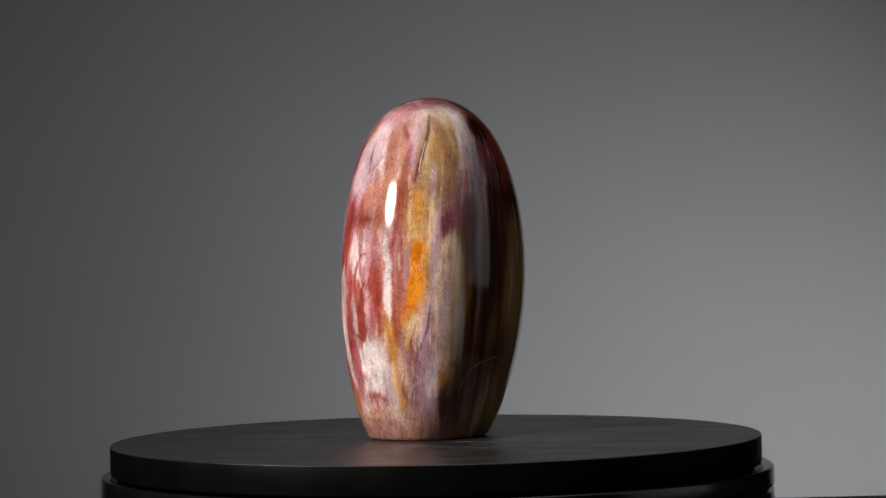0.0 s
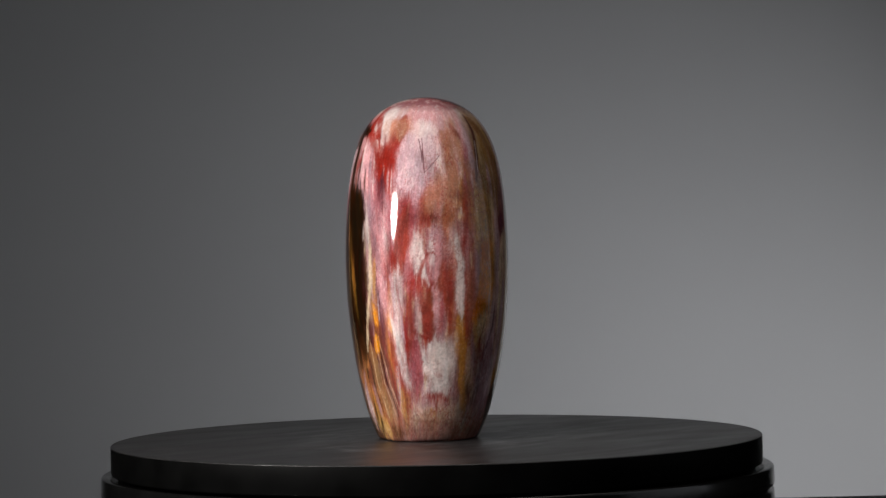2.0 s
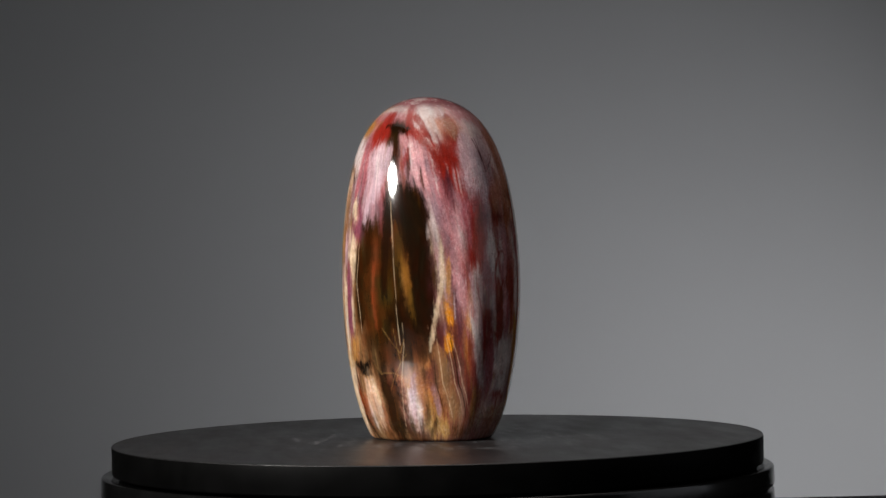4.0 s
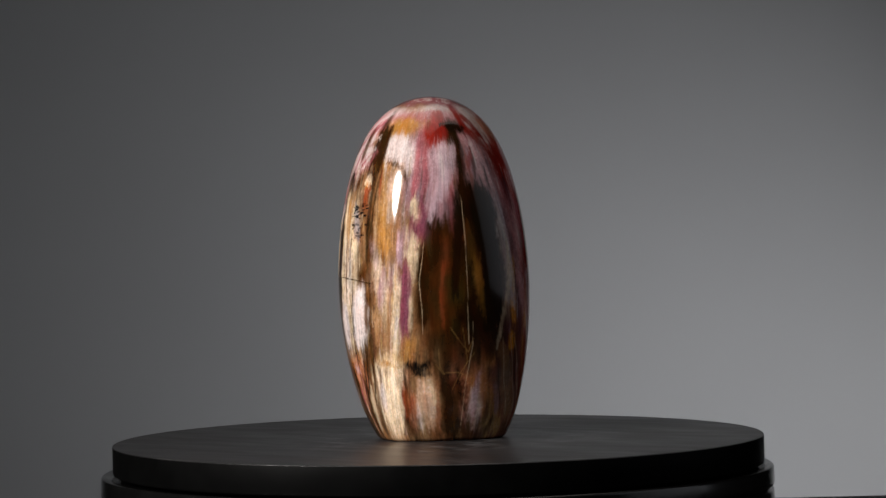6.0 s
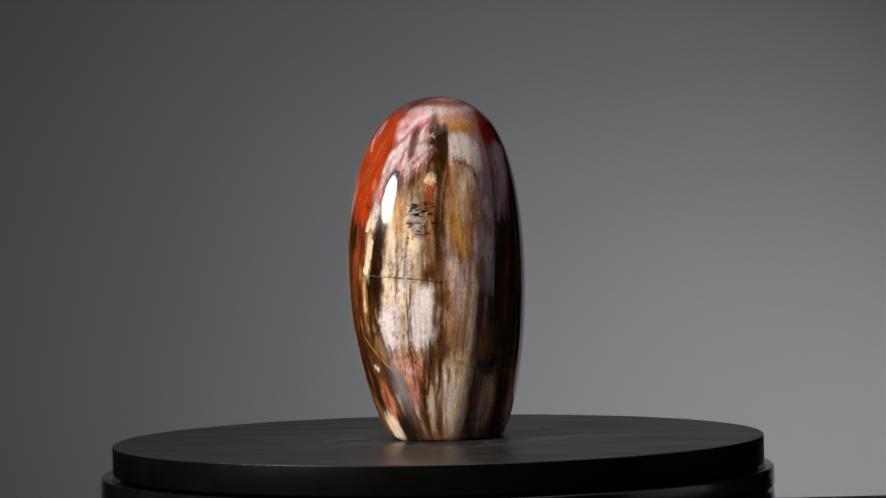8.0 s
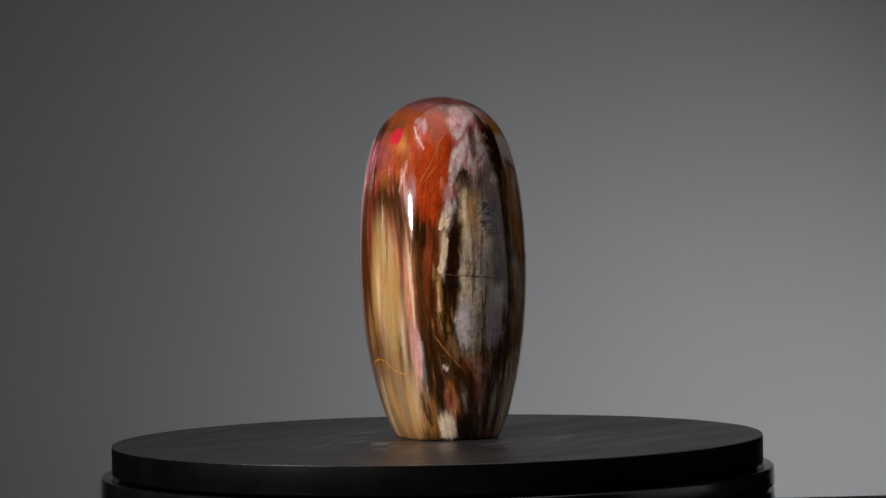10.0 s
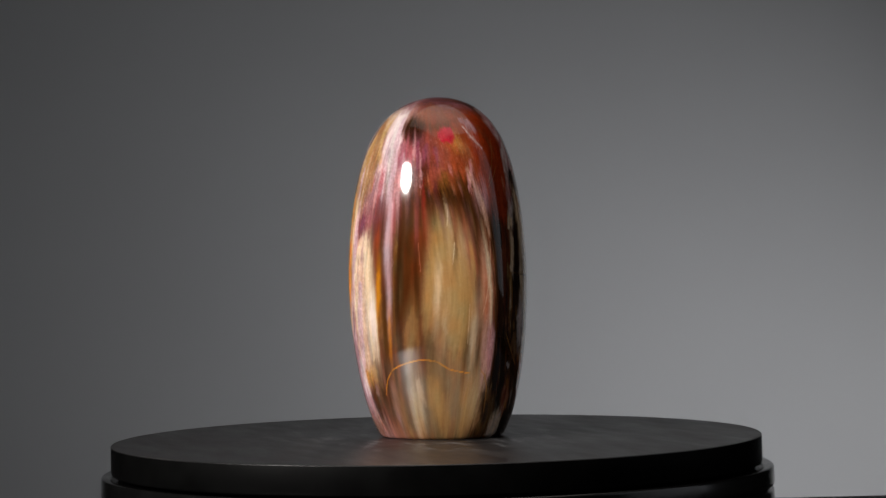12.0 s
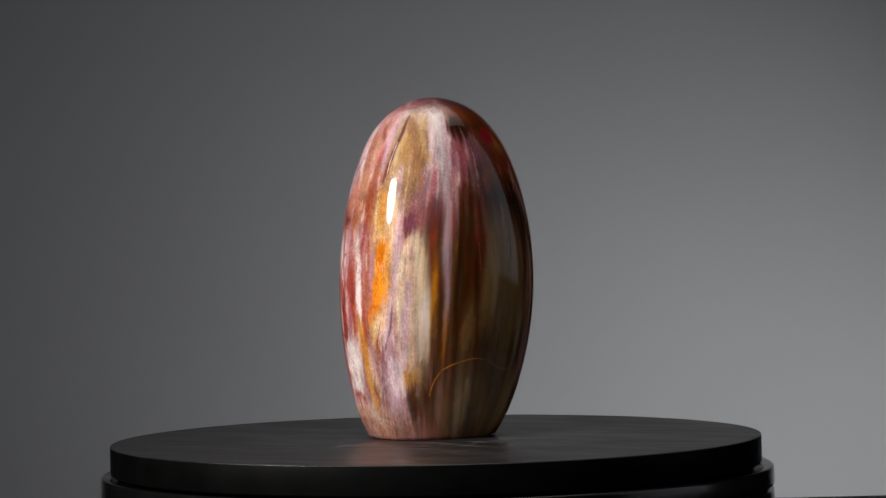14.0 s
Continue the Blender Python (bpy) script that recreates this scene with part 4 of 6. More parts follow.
    p.patch(72, 56.9, 5.8, 12.1, "white", 0.30, 0.90)
    p.patch(292, 64.5, 11.0, 28.8, "cream", 0.30, 1.00)
    p.patch(296, 54.9, 5.0, 19.7, "white", 0.45, 0.90)
    p.patch(294, 78.0, 3.5, 13.7, "pink", 0.50, 0.60)
    p.patch(306, 71.8, 1.8, 15.2, "amber", 0.40, 0.90)
    p.patch(306, 56.9, 1.2, 9.1, "brown", 0.40, 0.80)
    p.patch(292, 28.9, 7.0, 3.3, "honey", 0.40, 0.90)
    p.patch(268, 78.0, 8.5, 16.7, "amber", 0.45, 0.80)
    p.patch(321, 70.9, 5.5, 41.0, "brown", 0.45, 0.80)
    p.patch(313, 65.4, 2.0, 30.4, "salmon", 0.50, 0.50)
    p.patch(310, 47.9, 1.5, 13.7, "honey", 0.50, 0.60)
    p.patch(318, 68.2, 0.8, 30.4, "tan", 0.50, 0.60)
    p.patch(325, 77.1, 0.8, 27.3, "rust", 0.50, 0.60)
    p.patch(335, 70.0, 6.5, 28.8, "gold", 0.50, 0.60)
    p.patch(336, 77.1, 3.0, 16.7, "cream", 0.60, 0.50)
    p.patch(330, 56.9, 2.0, 13.7, "cream", 0.60, 0.50)
    p.patch(312, 17.7, 7.0, 12.1, "umber", 0.50, 0.35)
    p.patch(321, 11.9, 2.8, 10.6, "cream", 0.50, 0.60)
    p.patch(334, 17.7, 8.0, 13.7, "tan", 0.45, 0.70)
    p.patch(304, 126.4, 5.5, 13.7, "white", 0.50, 0.60)
    p.patch(318, 121.3, 4.5, 12.1, "rose", 0.50, 0.60)
    p.patch(324, 123.0, 1.5, 15.2, "pink", 0.50, 0.80)
    p.patch(328, 110.8, 3.2, 12.1, "rust", 0.50, 0.60)
    p.patch(338, 108.1, 12.0, 5.2, "umber", 0.50, 0.80)
    p.patch(280, 131.0, 12.0, 16.7, "gold", 0.50, 0.60)
    p.patch(154, 77.1, 14.0, 39.5, "dark", 0.35, 0.55)
    p.patch(162, 83.1, 5.2, 33.4, "dark", 0.30, 0.90)
    p.patch(153, 70.9, 1.8, 10.6, "honey", 0.50, 0.55)
    p.patch(145, 62.6, 4.2, 16.7, "olive", 0.50, 0.60)
    p.patch(173, 55.9, 9.5, 36.4, "plum", 0.50, 0.50)
    p.patch(61, 77.1, 4.0, 18.2, "white", 0.50, 0.45)
    p.patch(79, 131.5, 5.0, 18.2, "umber", 0.30, 0.85)
    p.patch(81, 95.8, 2.2, 18.2, "brown", 0.45, 0.70)
    p.patch(94, 101.8, 11.5, 19.7, "tan", 0.45, 0.75)
    p.patch(90, 103.2, 3.5, 16.7, "gold", 0.50, 0.60)
    p.patch(96, 107.4, 5.5, 5.5, "honey", 0.50, 0.70)
    p.patch(93, 124.2, 11.8, 2.0, "honey", 0.40, 0.90)
    p.patch(58, 137.9, 12.0, 1.3, "white", 0.50, 0.80)
    p.patch(62, 142.4, 17.5, 1.1, "rose", 0.50, 0.70)
    p.patch(52, 132.0, 5.8, 1.5, "white", 0.50, 0.80)
    p.patch(50, 126.9, 4.5, 1.5, "white", 0.50, 0.70)
    p.patch(97, 132.0, 11.8, 5.8, "white", 0.40, 0.90)
    p.patch(70, 99.6, 5.0, 6.7, "tan", 0.50, 0.50)
    p.patch(67, 103.2, 1.8, 0.7, "black", 0.60, 0.70)
    p.patch(69, 105.3, 2.0, 0.7, "dark", 0.60, 0.70)
    p.patch(72, 103.9, 1.8, 0.7, "black", 0.60, 0.70)
    p.patch(74, 101.8, 2.0, 0.7, "black", 0.60, 0.70)
    p.patch(67, 99.6, 1.8, 0.7, "dark", 0.60, 0.70)
    p.patch(70, 100.3, 1.8, 0.7, "black", 0.60, 0.70)
    p.patch(73, 98.1, 1.8, 0.7, "black", 0.60, 0.70)
    p.patch(68, 96.6, 1.8, 0.7, "black", 0.60, 0.70)
    p.patch(71, 96.6, 2.0, 0.7, "dark", 0.60, 0.70)
    p.patch(74, 95.1, 2.0, 0.7, "dark", 0.60, 0.70)
    p.patch(69, 92.7, 1.8, 0.7, "dark", 0.60, 0.70)
    p.patch(72, 92.7, 1.8, 0.7, "black", 0.60, 0.70)
    p.patch(24, 90.4, 17.0, 9.1, "umber", 0.40, 0.80)
    p.patch(334, 71.8, 8.5, 25.8, "cream", 0.50, 0.60)
    p.patch(337, 78.0, 2.8, 18.2, "gold", 0.60, 0.50)
    p.patch(336, 20.0, 27.0, 13.7, "cream", 0.50, 0.30)
    p.patch(0, 123.0, 8.8, 9.1, "rust", 0.50, 0.60)
    p.patch(54, 130.0, 7.5, 9.1, "white", 0.50, 0.40)
    p.patch(47, 101.0, 2.5, 6.1, "white", 0.25, 1.00)
    p.patch(46, 90.4, 1.8, 7.6, "cream", 0.40, 0.90)
    p.patch(44, 77.1, 1.0, 9.1, "gold", 0.40, 0.90)
    p.patch(51, 85.5, 3.8, 19.7, "dark", 0.35, 0.80)
    p.patch(320, 77.1, 6.0, 41.0, "umber", 0.45, 0.55)
    p.patch(330, 17.7, 15.5, 16.7, "umber", 0.50, 0.45)
    p.patch(327, 115.3, 6.8, 12.1, "umber", 0.50, 0.55)
    p.patch(322, 17.7, 2.0, 13.7, "gold", 0.50, 0.40)
    p.patch(314, 68.2, 0.8, 30.4, "honey", 0.50, 0.50)
    p.patch(319, 70.9, 0.8, 27.3, "rust", 0.50, 0.60)
    p.patch(298, 62.6, 4.5, 25.8, "cream", 0.30, 0.80)
    p.patch(299, 50.9, 2.5, 15.2, "white", 0.40, 0.90)
    p.patch(303, 134.3, 5.0, 20.3, "white", 0.50, 0.60)
    p.patch(252, 80.5, 4.0, 18.2, "pink", 0.50, 0.60)
    p.patch(216, 77.1, 4.5, 21.2, "red", 0.50, 0.50)
    p.patch(244, 55.9, 8.5, 30.4, "rust", 0.50, 0.50)
    p.patch(256, 26.7, 14.5, 18.2, "brown", 0.50, 0.50)
    p.patch(190, 18.8, 24.5, 12.1, "rust", 0.50, 0.40)
    p.patch(182, 15.4, 5.5, 10.6, "cream", 0.50, 0.50)
    p.patch(208, 18.8, 3.8, 10.6, "honey", 0.50, 0.60)
    p.patch(212, 83.1, 3.0, 13.7, "pink", 0.50, 0.60)
    p.patch(306, 68.2, 7.2, 33.4, "umber", 0.50, 0.55)
    p.patch(302, 90.4, 5.5, 18.2, "plum", 0.50, 0.50)
    p.patch(304, 26.7, 10.5, 15.2, "umber", 0.50, 0.60)
    p.patch(246, 78.0, 1.8, 13.7, "red", 0.50, 0.60)
    p.patch(242, 91.2, 3.2, 7.6, "white", 0.50, 0.60)
    p.patch(233, 33.3, 9.5, 12.1, "white", 0.40, 0.70)
    p.patch(230, 30.0, 4.8, 1.5, "rust", 0.40, 0.80)
    p.patch(231, 21.1, 4.2, 1.2, "red", 0.40, 0.80)
    p.patch(329, 64.5, 10.0, 36.4, "umber", 0.50, 0.45)
    p.patch(331, 68.2, 4.8, 22.8, "tan", 0.60, 0.60)
    p.patch(316, 63.5, 12.0, 39.5, "umber", 0.50, 0.50)
    p.patch(304, 76.2, 10.5, 39.5, "brown", 0.50, 0.50)
    p.patch(294, 115.3, 12.2, 18.2, "plum", 0.50, 0.35)
    p.patch(192, 131.0, 6.0, 9.1, "red", 0.45, 0.70)
    p.patch(206, 129.5, 9.2, 9.1, "pink", 0.50, 0.60)
    p.patch(216, 112.1, 8.8, 18.2, "rose", 0.50, 0.60)
    p.patch(252, 77.1, 2.0, 18.2, "rust", 0.50, 0.60)
    p.patch(254, 110.1, 2.8, 18.2, "rust", 0.50, 0.50)
    p.patch(95, 115.9, 11.8, 9.1, "tan", 0.50, 0.70)
    p.patch(98, 111.4, 5.5, 9.1, "white", 0.50, 0.50)
    p.patch(154, 50.9, 11.5, 16.7, "dark", 0.40, 0.75)
    p.patch(178, 23.4, 18.0, 16.7, "plum", 0.50, 0.55)
    p.patch(149, 17.7, 1.8, 10.6, "honey", 0.50, 0.40)
    p.patch(240, 125.8, 9.5, 9.1, "white", 0.50, 0.35)
    p.patch(216, 133.5, 10.5, 9.1, "white", 0.50, 0.35)
    p.patch(242, 121.3, 3.5, 16.7, "salmon", 0.50, 0.60)
    p.patch(238, 103.9, 5.5, 4.6, "rust", 0.50, 0.50)
    p.patch(234, 109.4, 7.3, 9.1, "salmon", 0.50, 0.50)
    p.patch(280, 132.5, 10.8, 13.7, "cream", 0.50, 0.40)
    p.patch(292, 130.5, 2.2, 12.1, "brown", 0.50, 0.40)
    p.patch(300, 137.9, 4.8, 16.6, "white", 0.45, 0.70)
    p.patch(335, 69.1, 7.5, 22.8, "gold", 0.55, 0.45)
    p.patch(325, 78.0, 3.5, 33.4, "rust", 0.50, 0.50)
    p.patch(214, 78.0, 10.5, 30.4, "rose", 0.55, 0.35)
    p.patch(233, 65.4, 2.2, 16.7, "rust", 0.50, 0.50)
    p.patch(243, 92.0, 2.8, 18.2, "salmon", 0.50, 0.50)
    p.patch(222, 98.1, 4.0, 12.1, "rust", 0.50, 0.50)
    p.scatter(21, 210, 300, 4, 128, 240, ("white", "rose", "red", "pink", "salmon", "cream", "mauve"))
    p.scatter(22, 196, 236, 4, 70, 80, ("honey", "salmon", "cream", "rust", "pink"))
    p.scatter(23, 44, 112, 4, 128, 240, ("white", "cream", "brown", "tan", "umber", "gold"))
    p.scatter(24, 112, 170, 10, 120, 70, ("umber", "brown", "dark", "olive"))
    p.scatter(25, 165, 205, 30, 128, 90, ("pink", "rose", "mauve", "plum", "white"))
    p.scatter(26, 300, 405, 4, 120, 200, ("brown", "umber", "salmon", "rust", "gold", "tan"))
    p.scatter(27, 300, 350, 96, 128, 50, ("rose", "pink", "plum", "rust"))
    p.stroke("lilac", 3.93, 0.75, 0.50, (216.8, 134.8), (217.2, 124.0), (215.8, 111.1))
    p.stroke("blush", 2.36, 0.80, 0.50, (239.8, 139.5), (242.5, 123.2), (238.2, 109.2), (229.5, 100.3))
    p.stroke("brick", 1.83, 0.70, 0.50, (230.5, 102.2), (225.0, 98.7))
    p.stroke("brick", 1.31, 0.70, 0.50, (246.0, 143.4), (253.0, 137.2))
    p.stroke("lilac", 1.57, 0.70, 0.50, (259.5, 143.4), (259.5, 123.2))
    p.stroke("rose", 1.05, 0.90, 0.40, (257.3, 132.5), (255.0, 127.8))
    p.stroke("plum", 0.84, 0.85, 0.35, (271.0, 147.7), (270.8, 140.7), (267.0, 130.6), (264.0, 123.6), (261.8, 117.3))
    p.stroke("tan", 4.45, 0.80, 0.45, (280.8, 142.2), (281.2, 125.5), (276.8, 112.7))
    p.stroke("gold", 2.36, 0.60, 0.50, (276.8, 138.3), (277.0, 122.8))
    p.stroke("cocoa", 1.57, 0.70, 0.50, (293.0, 136.8), (293.8, 122.8))
    p.stroke("lilac", 1.83, 0.80, 0.50, (302.2, 145.7), (303.0, 127.8), (304.2, 111.1))
    p.stroke("gold", 3.14, 0.90, 0.40, (266.5, 113.9), (262.8, 98.7), (256.8, 87.4))
    p.stroke("amber", 1.83, 0.50, 0.50, (267.0, 112.7), (262.8, 100.3))
    p.stroke("honey", 1.05, 0.80, 0.50, (273.5, 79.7), (275.5, 67.2))
    p.stroke("tangerine", 2.36, 1.00, 0.35, (264.2, 77.7), (261.5, 69.6), (257.3, 61.0), (254.7, 55.2))
    p.stroke("amber", 1.57, 0.90, 0.40, (265.5, 76.2), (264.0, 64.5))
    p.stroke("gold", 3.14, 0.80, 0.45, (259.5, 57.1), (257.8, 47.0))
    p.stroke("lilac", 1.83, 0.75, 0.50, (282.8, 107.6), (281.2, 89.8), (278.8, 72.3), (273.5, 54.4), (266.0, 39.2))
    p.stroke("plum", 0.52, 0.70, 0.50, (276.8, 62.2), (274.2, 51.7), (265.0, 40.4), (262.5, 34.2))
    p.stroke("mauve", 2.36, 0.80, 0.50, (262.5, 36.5), (268.5, 23.7), (274.0, 17.5))
    p.stroke("flesh", 3.14, 0.85, 0.45, (293.0, 79.7), (292.2, 61.8), (291.8, 46.6), (294.8, 36.1))
    p.stroke("cocoa", 1.05, 0.60, 0.50, (303.8, 71.9), (304.2, 56.3))
    p.stroke("plum", 1.57, 0.90, 0.40, (289.8, 102.2), (288.8, 93.3))
    p.stroke("rose", 1.05, 0.70, 0.50, (293.3, 101.0), (296.2, 94.8))
    p.stroke("brick", 1.31, 0.80, 0.50, (208.0, 99.5), (200.2, 88.2), (195.8, 77.7))
    p.stroke("white", 2.09, 0.85, 0.40, (222.0, 87.8), (222.8, 75.0))
    p.stroke("red", 0.65, 0.70, 0.50, (226.8, 87.8), (227.5, 82.8))
    p.stroke("white", 1.83, 0.90, 0.40, (242.5, 91.3), (244.8, 80.0), (243.8, 67.2), (246.0, 57.1))
    p.stroke("brick", 1.57, 0.85, 0.40, (236.5, 77.7), (236.0, 67.6), (239.8, 53.2))
    p.stroke("red", 0.79, 0.70, 0.50, (238.8, 72.7), (240.0, 62.2))
    p.stroke("red", 1.31, 0.80, 0.50, (221.8, 72.7), (225.8, 57.1), (229.0, 47.0))
    p.stroke("pink", 1.57, 0.80, 0.50, (232.2, 64.9), (233.2, 49.7))
    p.stroke("honey", 1.57, 0.90, 0.40, (244.5, 56.0), (247.2, 43.1), (248.3, 26.4), (251.2, 14.8))
    p.stroke("flesh", 2.36, 0.70, 0.50, (250.8, 40.4), (256.2, 21.4))
    p.stroke("white", 3.66, 1.00, 0.28, (230.8, 43.9), (234.2, 35.4), (235.0, 26.0))
    p.stroke("white", 2.09, 0.90, 0.35, (228.5, 36.5), (230.0, 28.8))
    p.stroke("brick", 1.05, 1.00, 0.35, (232.2, 31.5), (235.3, 29.5))
    p.stroke("red", 0.65, 0.90, 0.40, (230.5, 20.6), (234.0, 19.0))
    p.stroke("red", 0.65, 0.80, 0.50, (224.8, 47.0), (230.0, 45.1))
    p.stroke("flesh", 3.93, 0.80, 0.50, (228.8, 12.0), (254.5, 9.7))
    p.stroke("white", 1.31, 0.60, 0.60, (240.5, 10.9), (266.8, 7.8))
    p.stroke("brick", 0.52, 0.60, 0.50, (232.0, 15.9), (241.5, 14.0))
    p.stroke("honey", 0.79, 0.70, 0.50, (229.0, 15.5), (232.5, 12.0))
    p.stroke("brick", 2.36, 0.85, 0.40, (197.5, 147.3), (199.0, 139.1), (187.5, 132.9))
    p.stroke("red", 1.31, 0.90, 0.40, (185.8, 132.9), (181.0, 118.9))
    p.stroke("lilac", 2.62, 0.70, 0.50, (223.2, 143.8), (224.2, 125.9), (220.3, 115.8))
    p.stroke("white", 0.65, 0.80, 0.40, (229.5, 125.1), (232.5, 127.8))
    p.stroke("pink", 3.14, 0.60, 0.50, (229.5, 123.2), (231.3, 102.6))
    p.stroke("blush", 1.83, 0.80, 0.50, (235.5, 139.9), (240.3, 122.8), (240.8, 107.6))
    p.stroke("red", 1.31, 0.70, 0.50, (249.5, 117.7), (250.0, 102.6), (248.3, 89.8))
    p.stroke("honey", 1.83, 0.60, 0.50, (260.8, 112.7), (261.8, 97.1))
    p.stroke("brick", 1.57, 0.85, 0.45, (208.2, 103.0), (207.8, 90.5), (205.5, 75.0))
    p.stroke("white", 1.31, 0.80, 0.45, (221.0, 80.0), (227.0, 72.3))
    p.stroke("red", 1.05, 0.85, 0.40, (226.0, 85.1), (220.0, 72.7), (210.8, 72.7))
    p.stroke("brick", 1.57, 0.80, 0.45, (220.0, 72.7), (226.2, 57.1), (226.8, 47.0))
    p.stroke("pink", 2.09, 0.80, 0.50, (231.0, 69.9), (234.2, 57.1))
    p.stroke("brick", 1.31, 0.80, 0.50, (237.0, 77.3), (239.5, 64.9))
    p.stroke("rose", 1.05, 0.80, 0.50, (235.3, 62.2), (237.0, 52.1))
    p.stroke("red", 0.79, 0.80, 0.50, (217.8, 49.7), (230.0, 45.9))
    p.stroke("honey", 1.57, 0.80, 0.50, (243.8, 54.4), (244.8, 42.0), (249.0, 26.4))
    p.stroke("brick", 1.05, 0.60, 0.50, (248.3, 62.2), (249.8, 46.6))
    p.stroke("mauve", 2.09, 0.70, 0.50, (253.5, 44.3), (262.2, 23.7))
    p.stroke("white", 0.79, 0.70, 0.50, (202.3, 47.0), (210.5, 36.9), (212.2, 24.1))
    p.stroke("rose", 1.31, 0.70, 0.50, (220.3, 42.0), (220.0, 26.8))
    p.stroke("blush", 2.36, 0.90, 0.35, (196.8, 145.3), (197.5, 139.1))
    p.stroke("white", 0.52, 0.80, 0.50, (198.0, 140.7), (198.8, 139.5))
    p.stroke("red", 1.83, 0.95, 0.40, (164.8, 143.4), (176.0, 132.9), (184.3, 124.0))
    p.stroke("red", 1.31, 0.80, 0.50, (197.5, 137.6), (195.8, 133.7))
    p.stroke("white", 1.31, 0.70, 0.50, (183.8, 145.7), (184.8, 139.1))
    p.stroke("lilac", 5.24, 0.80, 0.50, (206.2, 136.0), (208.8, 116.6))
    p.stroke("white", 2.09, 0.50, 0.60, (204.2, 123.2), (211.8, 115.4))
    p.stroke("white", 0.52, 0.90, 0.40, (224.8, 122.8), (229.8, 124.3), (233.8, 127.5))
    p.stroke("blush", 3.66, 0.80, 0.50, (231.3, 118.9), (228.0, 106.1))
    p.stroke("brick", 2.36, 0.80, 0.50, (230.8, 100.3), (221.0, 99.9))
    p.stroke("cocoa", 1.05, 0.50, 0.60, (227.2, 101.8), (230.0, 98.7))
    p.stroke("brick", 2.09, 0.90, 0.35, (207.5, 103.4), (209.0, 90.1), (205.0, 79.7))
    p.stroke("white", 2.36, 0.80, 0.40, (218.8, 93.6), (218.8, 78.5))
    p.stroke("pink", 2.36, 0.80, 0.45, (231.0, 89.8), (230.3, 74.6))
    p.stroke("white", 1.31, 0.70, 0.50, (227.8, 89.8), (229.2, 79.7))
    p.stroke("red", 0.65, 0.90, 0.40, (224.5, 85.9), (230.5, 85.1))
    p.stroke("red", 1.05, 0.80, 0.50, (219.0, 75.0), (226.2, 71.1))
    p.stroke("brick", 1.83, 0.90, 0.40, (224.5, 72.3), (227.0, 59.5), (229.5, 47.0))
    p.stroke("rose", 1.31, 0.80, 0.50, (235.0, 63.3), (236.2, 51.7))
    p.stroke("brick", 1.05, 0.80, 0.40, (213.5, 64.9), (216.2, 49.7), (212.8, 36.9))
    p.stroke("white", 1.31, 0.90, 0.40, (197.0, 62.2), (200.5, 47.0), (206.8, 31.9), (211.3, 24.1))
    p.stroke("pink", 1.57, 0.80, 0.50, (177.2, 77.7), (188.2, 62.6), (197.5, 52.1))
    p.stroke("red", 0.52, 0.70, 0.50, (199.5, 72.3), (207.8, 57.1), (213.0, 42.0))
    p.stroke("amber", 1.31, 0.95, 0.40, (171.0, 62.2), (172.5, 53.6))
    p.stroke("amber", 1.31, 0.95, 0.40, (169.2, 47.0), (169.8, 42.0))
    p.stroke("rose", 1.31, 0.85, 0.40, (220.5, 45.9), (222.5, 34.2), (221.2, 21.8))
    p.stroke("brick", 1.05, 0.80, 0.40, (194.0, 36.9), (205.2, 24.1), (209.2, 14.0))
    p.stroke("red", 0.52, 0.80, 0.40, (231.3, 21.4), (240.0, 18.7))
    p.stroke("tan", 2.62, 0.70, 0.50, (167.2, 36.9), (170.8, 21.4), (176.2, 9.7))
    p.stroke("flesh", 2.09, 0.60, 0.50, (219.8, 14.0), (232.5, 5.8))
    p.stroke("red", 2.62, 0.90, 0.40, (137.2, 148.8), (134.5, 143.4))
    p.stroke("dark", 1.57, 0.90, 0.35, (160.2, 140.7), (150.0, 140.3))
    p.stroke("red", 2.09, 0.95, 0.35, (171.0, 147.3), (181.0, 137.2), (188.0, 128.2), (196.0, 123.2))
    p.stroke("pink", 0.79, 0.85, 0.40, (160.0, 135.2), (159.0, 120.8))
    p.stroke("pink", 0.79, 0.85, 0.40, (166.5, 134.8), (164.8, 119.7))
    p.stroke("pink", 1.05, 0.85, 0.40, (171.2, 133.7), (169.0, 115.4))
    p.stroke("umber", 0.52, 0.80, 0.40, (168.0, 123.2), (167.0, 111.9))
    p.stroke("lilac", 2.36, 0.80, 0.40, (148.0, 132.9), (141.8, 120.1), (133.5, 111.1))
    p.stroke("white", 1.05, 0.70, 0.50, (178.5, 145.3), (183.2, 134.4))
    p.stroke("blush", 2.88, 0.90, 0.35, (199.8, 143.0), (196.2, 137.9))
    p.stroke("white", 2.62, 0.50, 0.60, (214.2, 144.9), (227.5, 139.5))
    p.stroke("lilac", 4.71, 0.70, 0.50, (208.0, 130.6), (204.2, 113.9))
    p.stroke("rose", 2.09, 0.70, 0.50, (189.5, 102.6), (195.0, 89.8))
    p.stroke("brick", 2.36, 0.90, 0.35, (209.2, 104.1), (205.8, 92.1), (200.5, 79.7))
    p.stroke("red", 1.57, 0.85, 0.40, (192.2, 87.4), (200.2, 78.5))
    p.stroke("pink", 1.57, 0.80, 0.50, (181.8, 87.4), (180.2, 67.2), (187.8, 57.1))
    p.stroke("lilac", 1.57, 0.80, 0.50, (193.0, 74.6), (199.2, 62.2), (209.5, 47.0))
    p.stroke("white", 1.05, 0.90, 0.40, (189.2, 57.1), (203.8, 44.3))
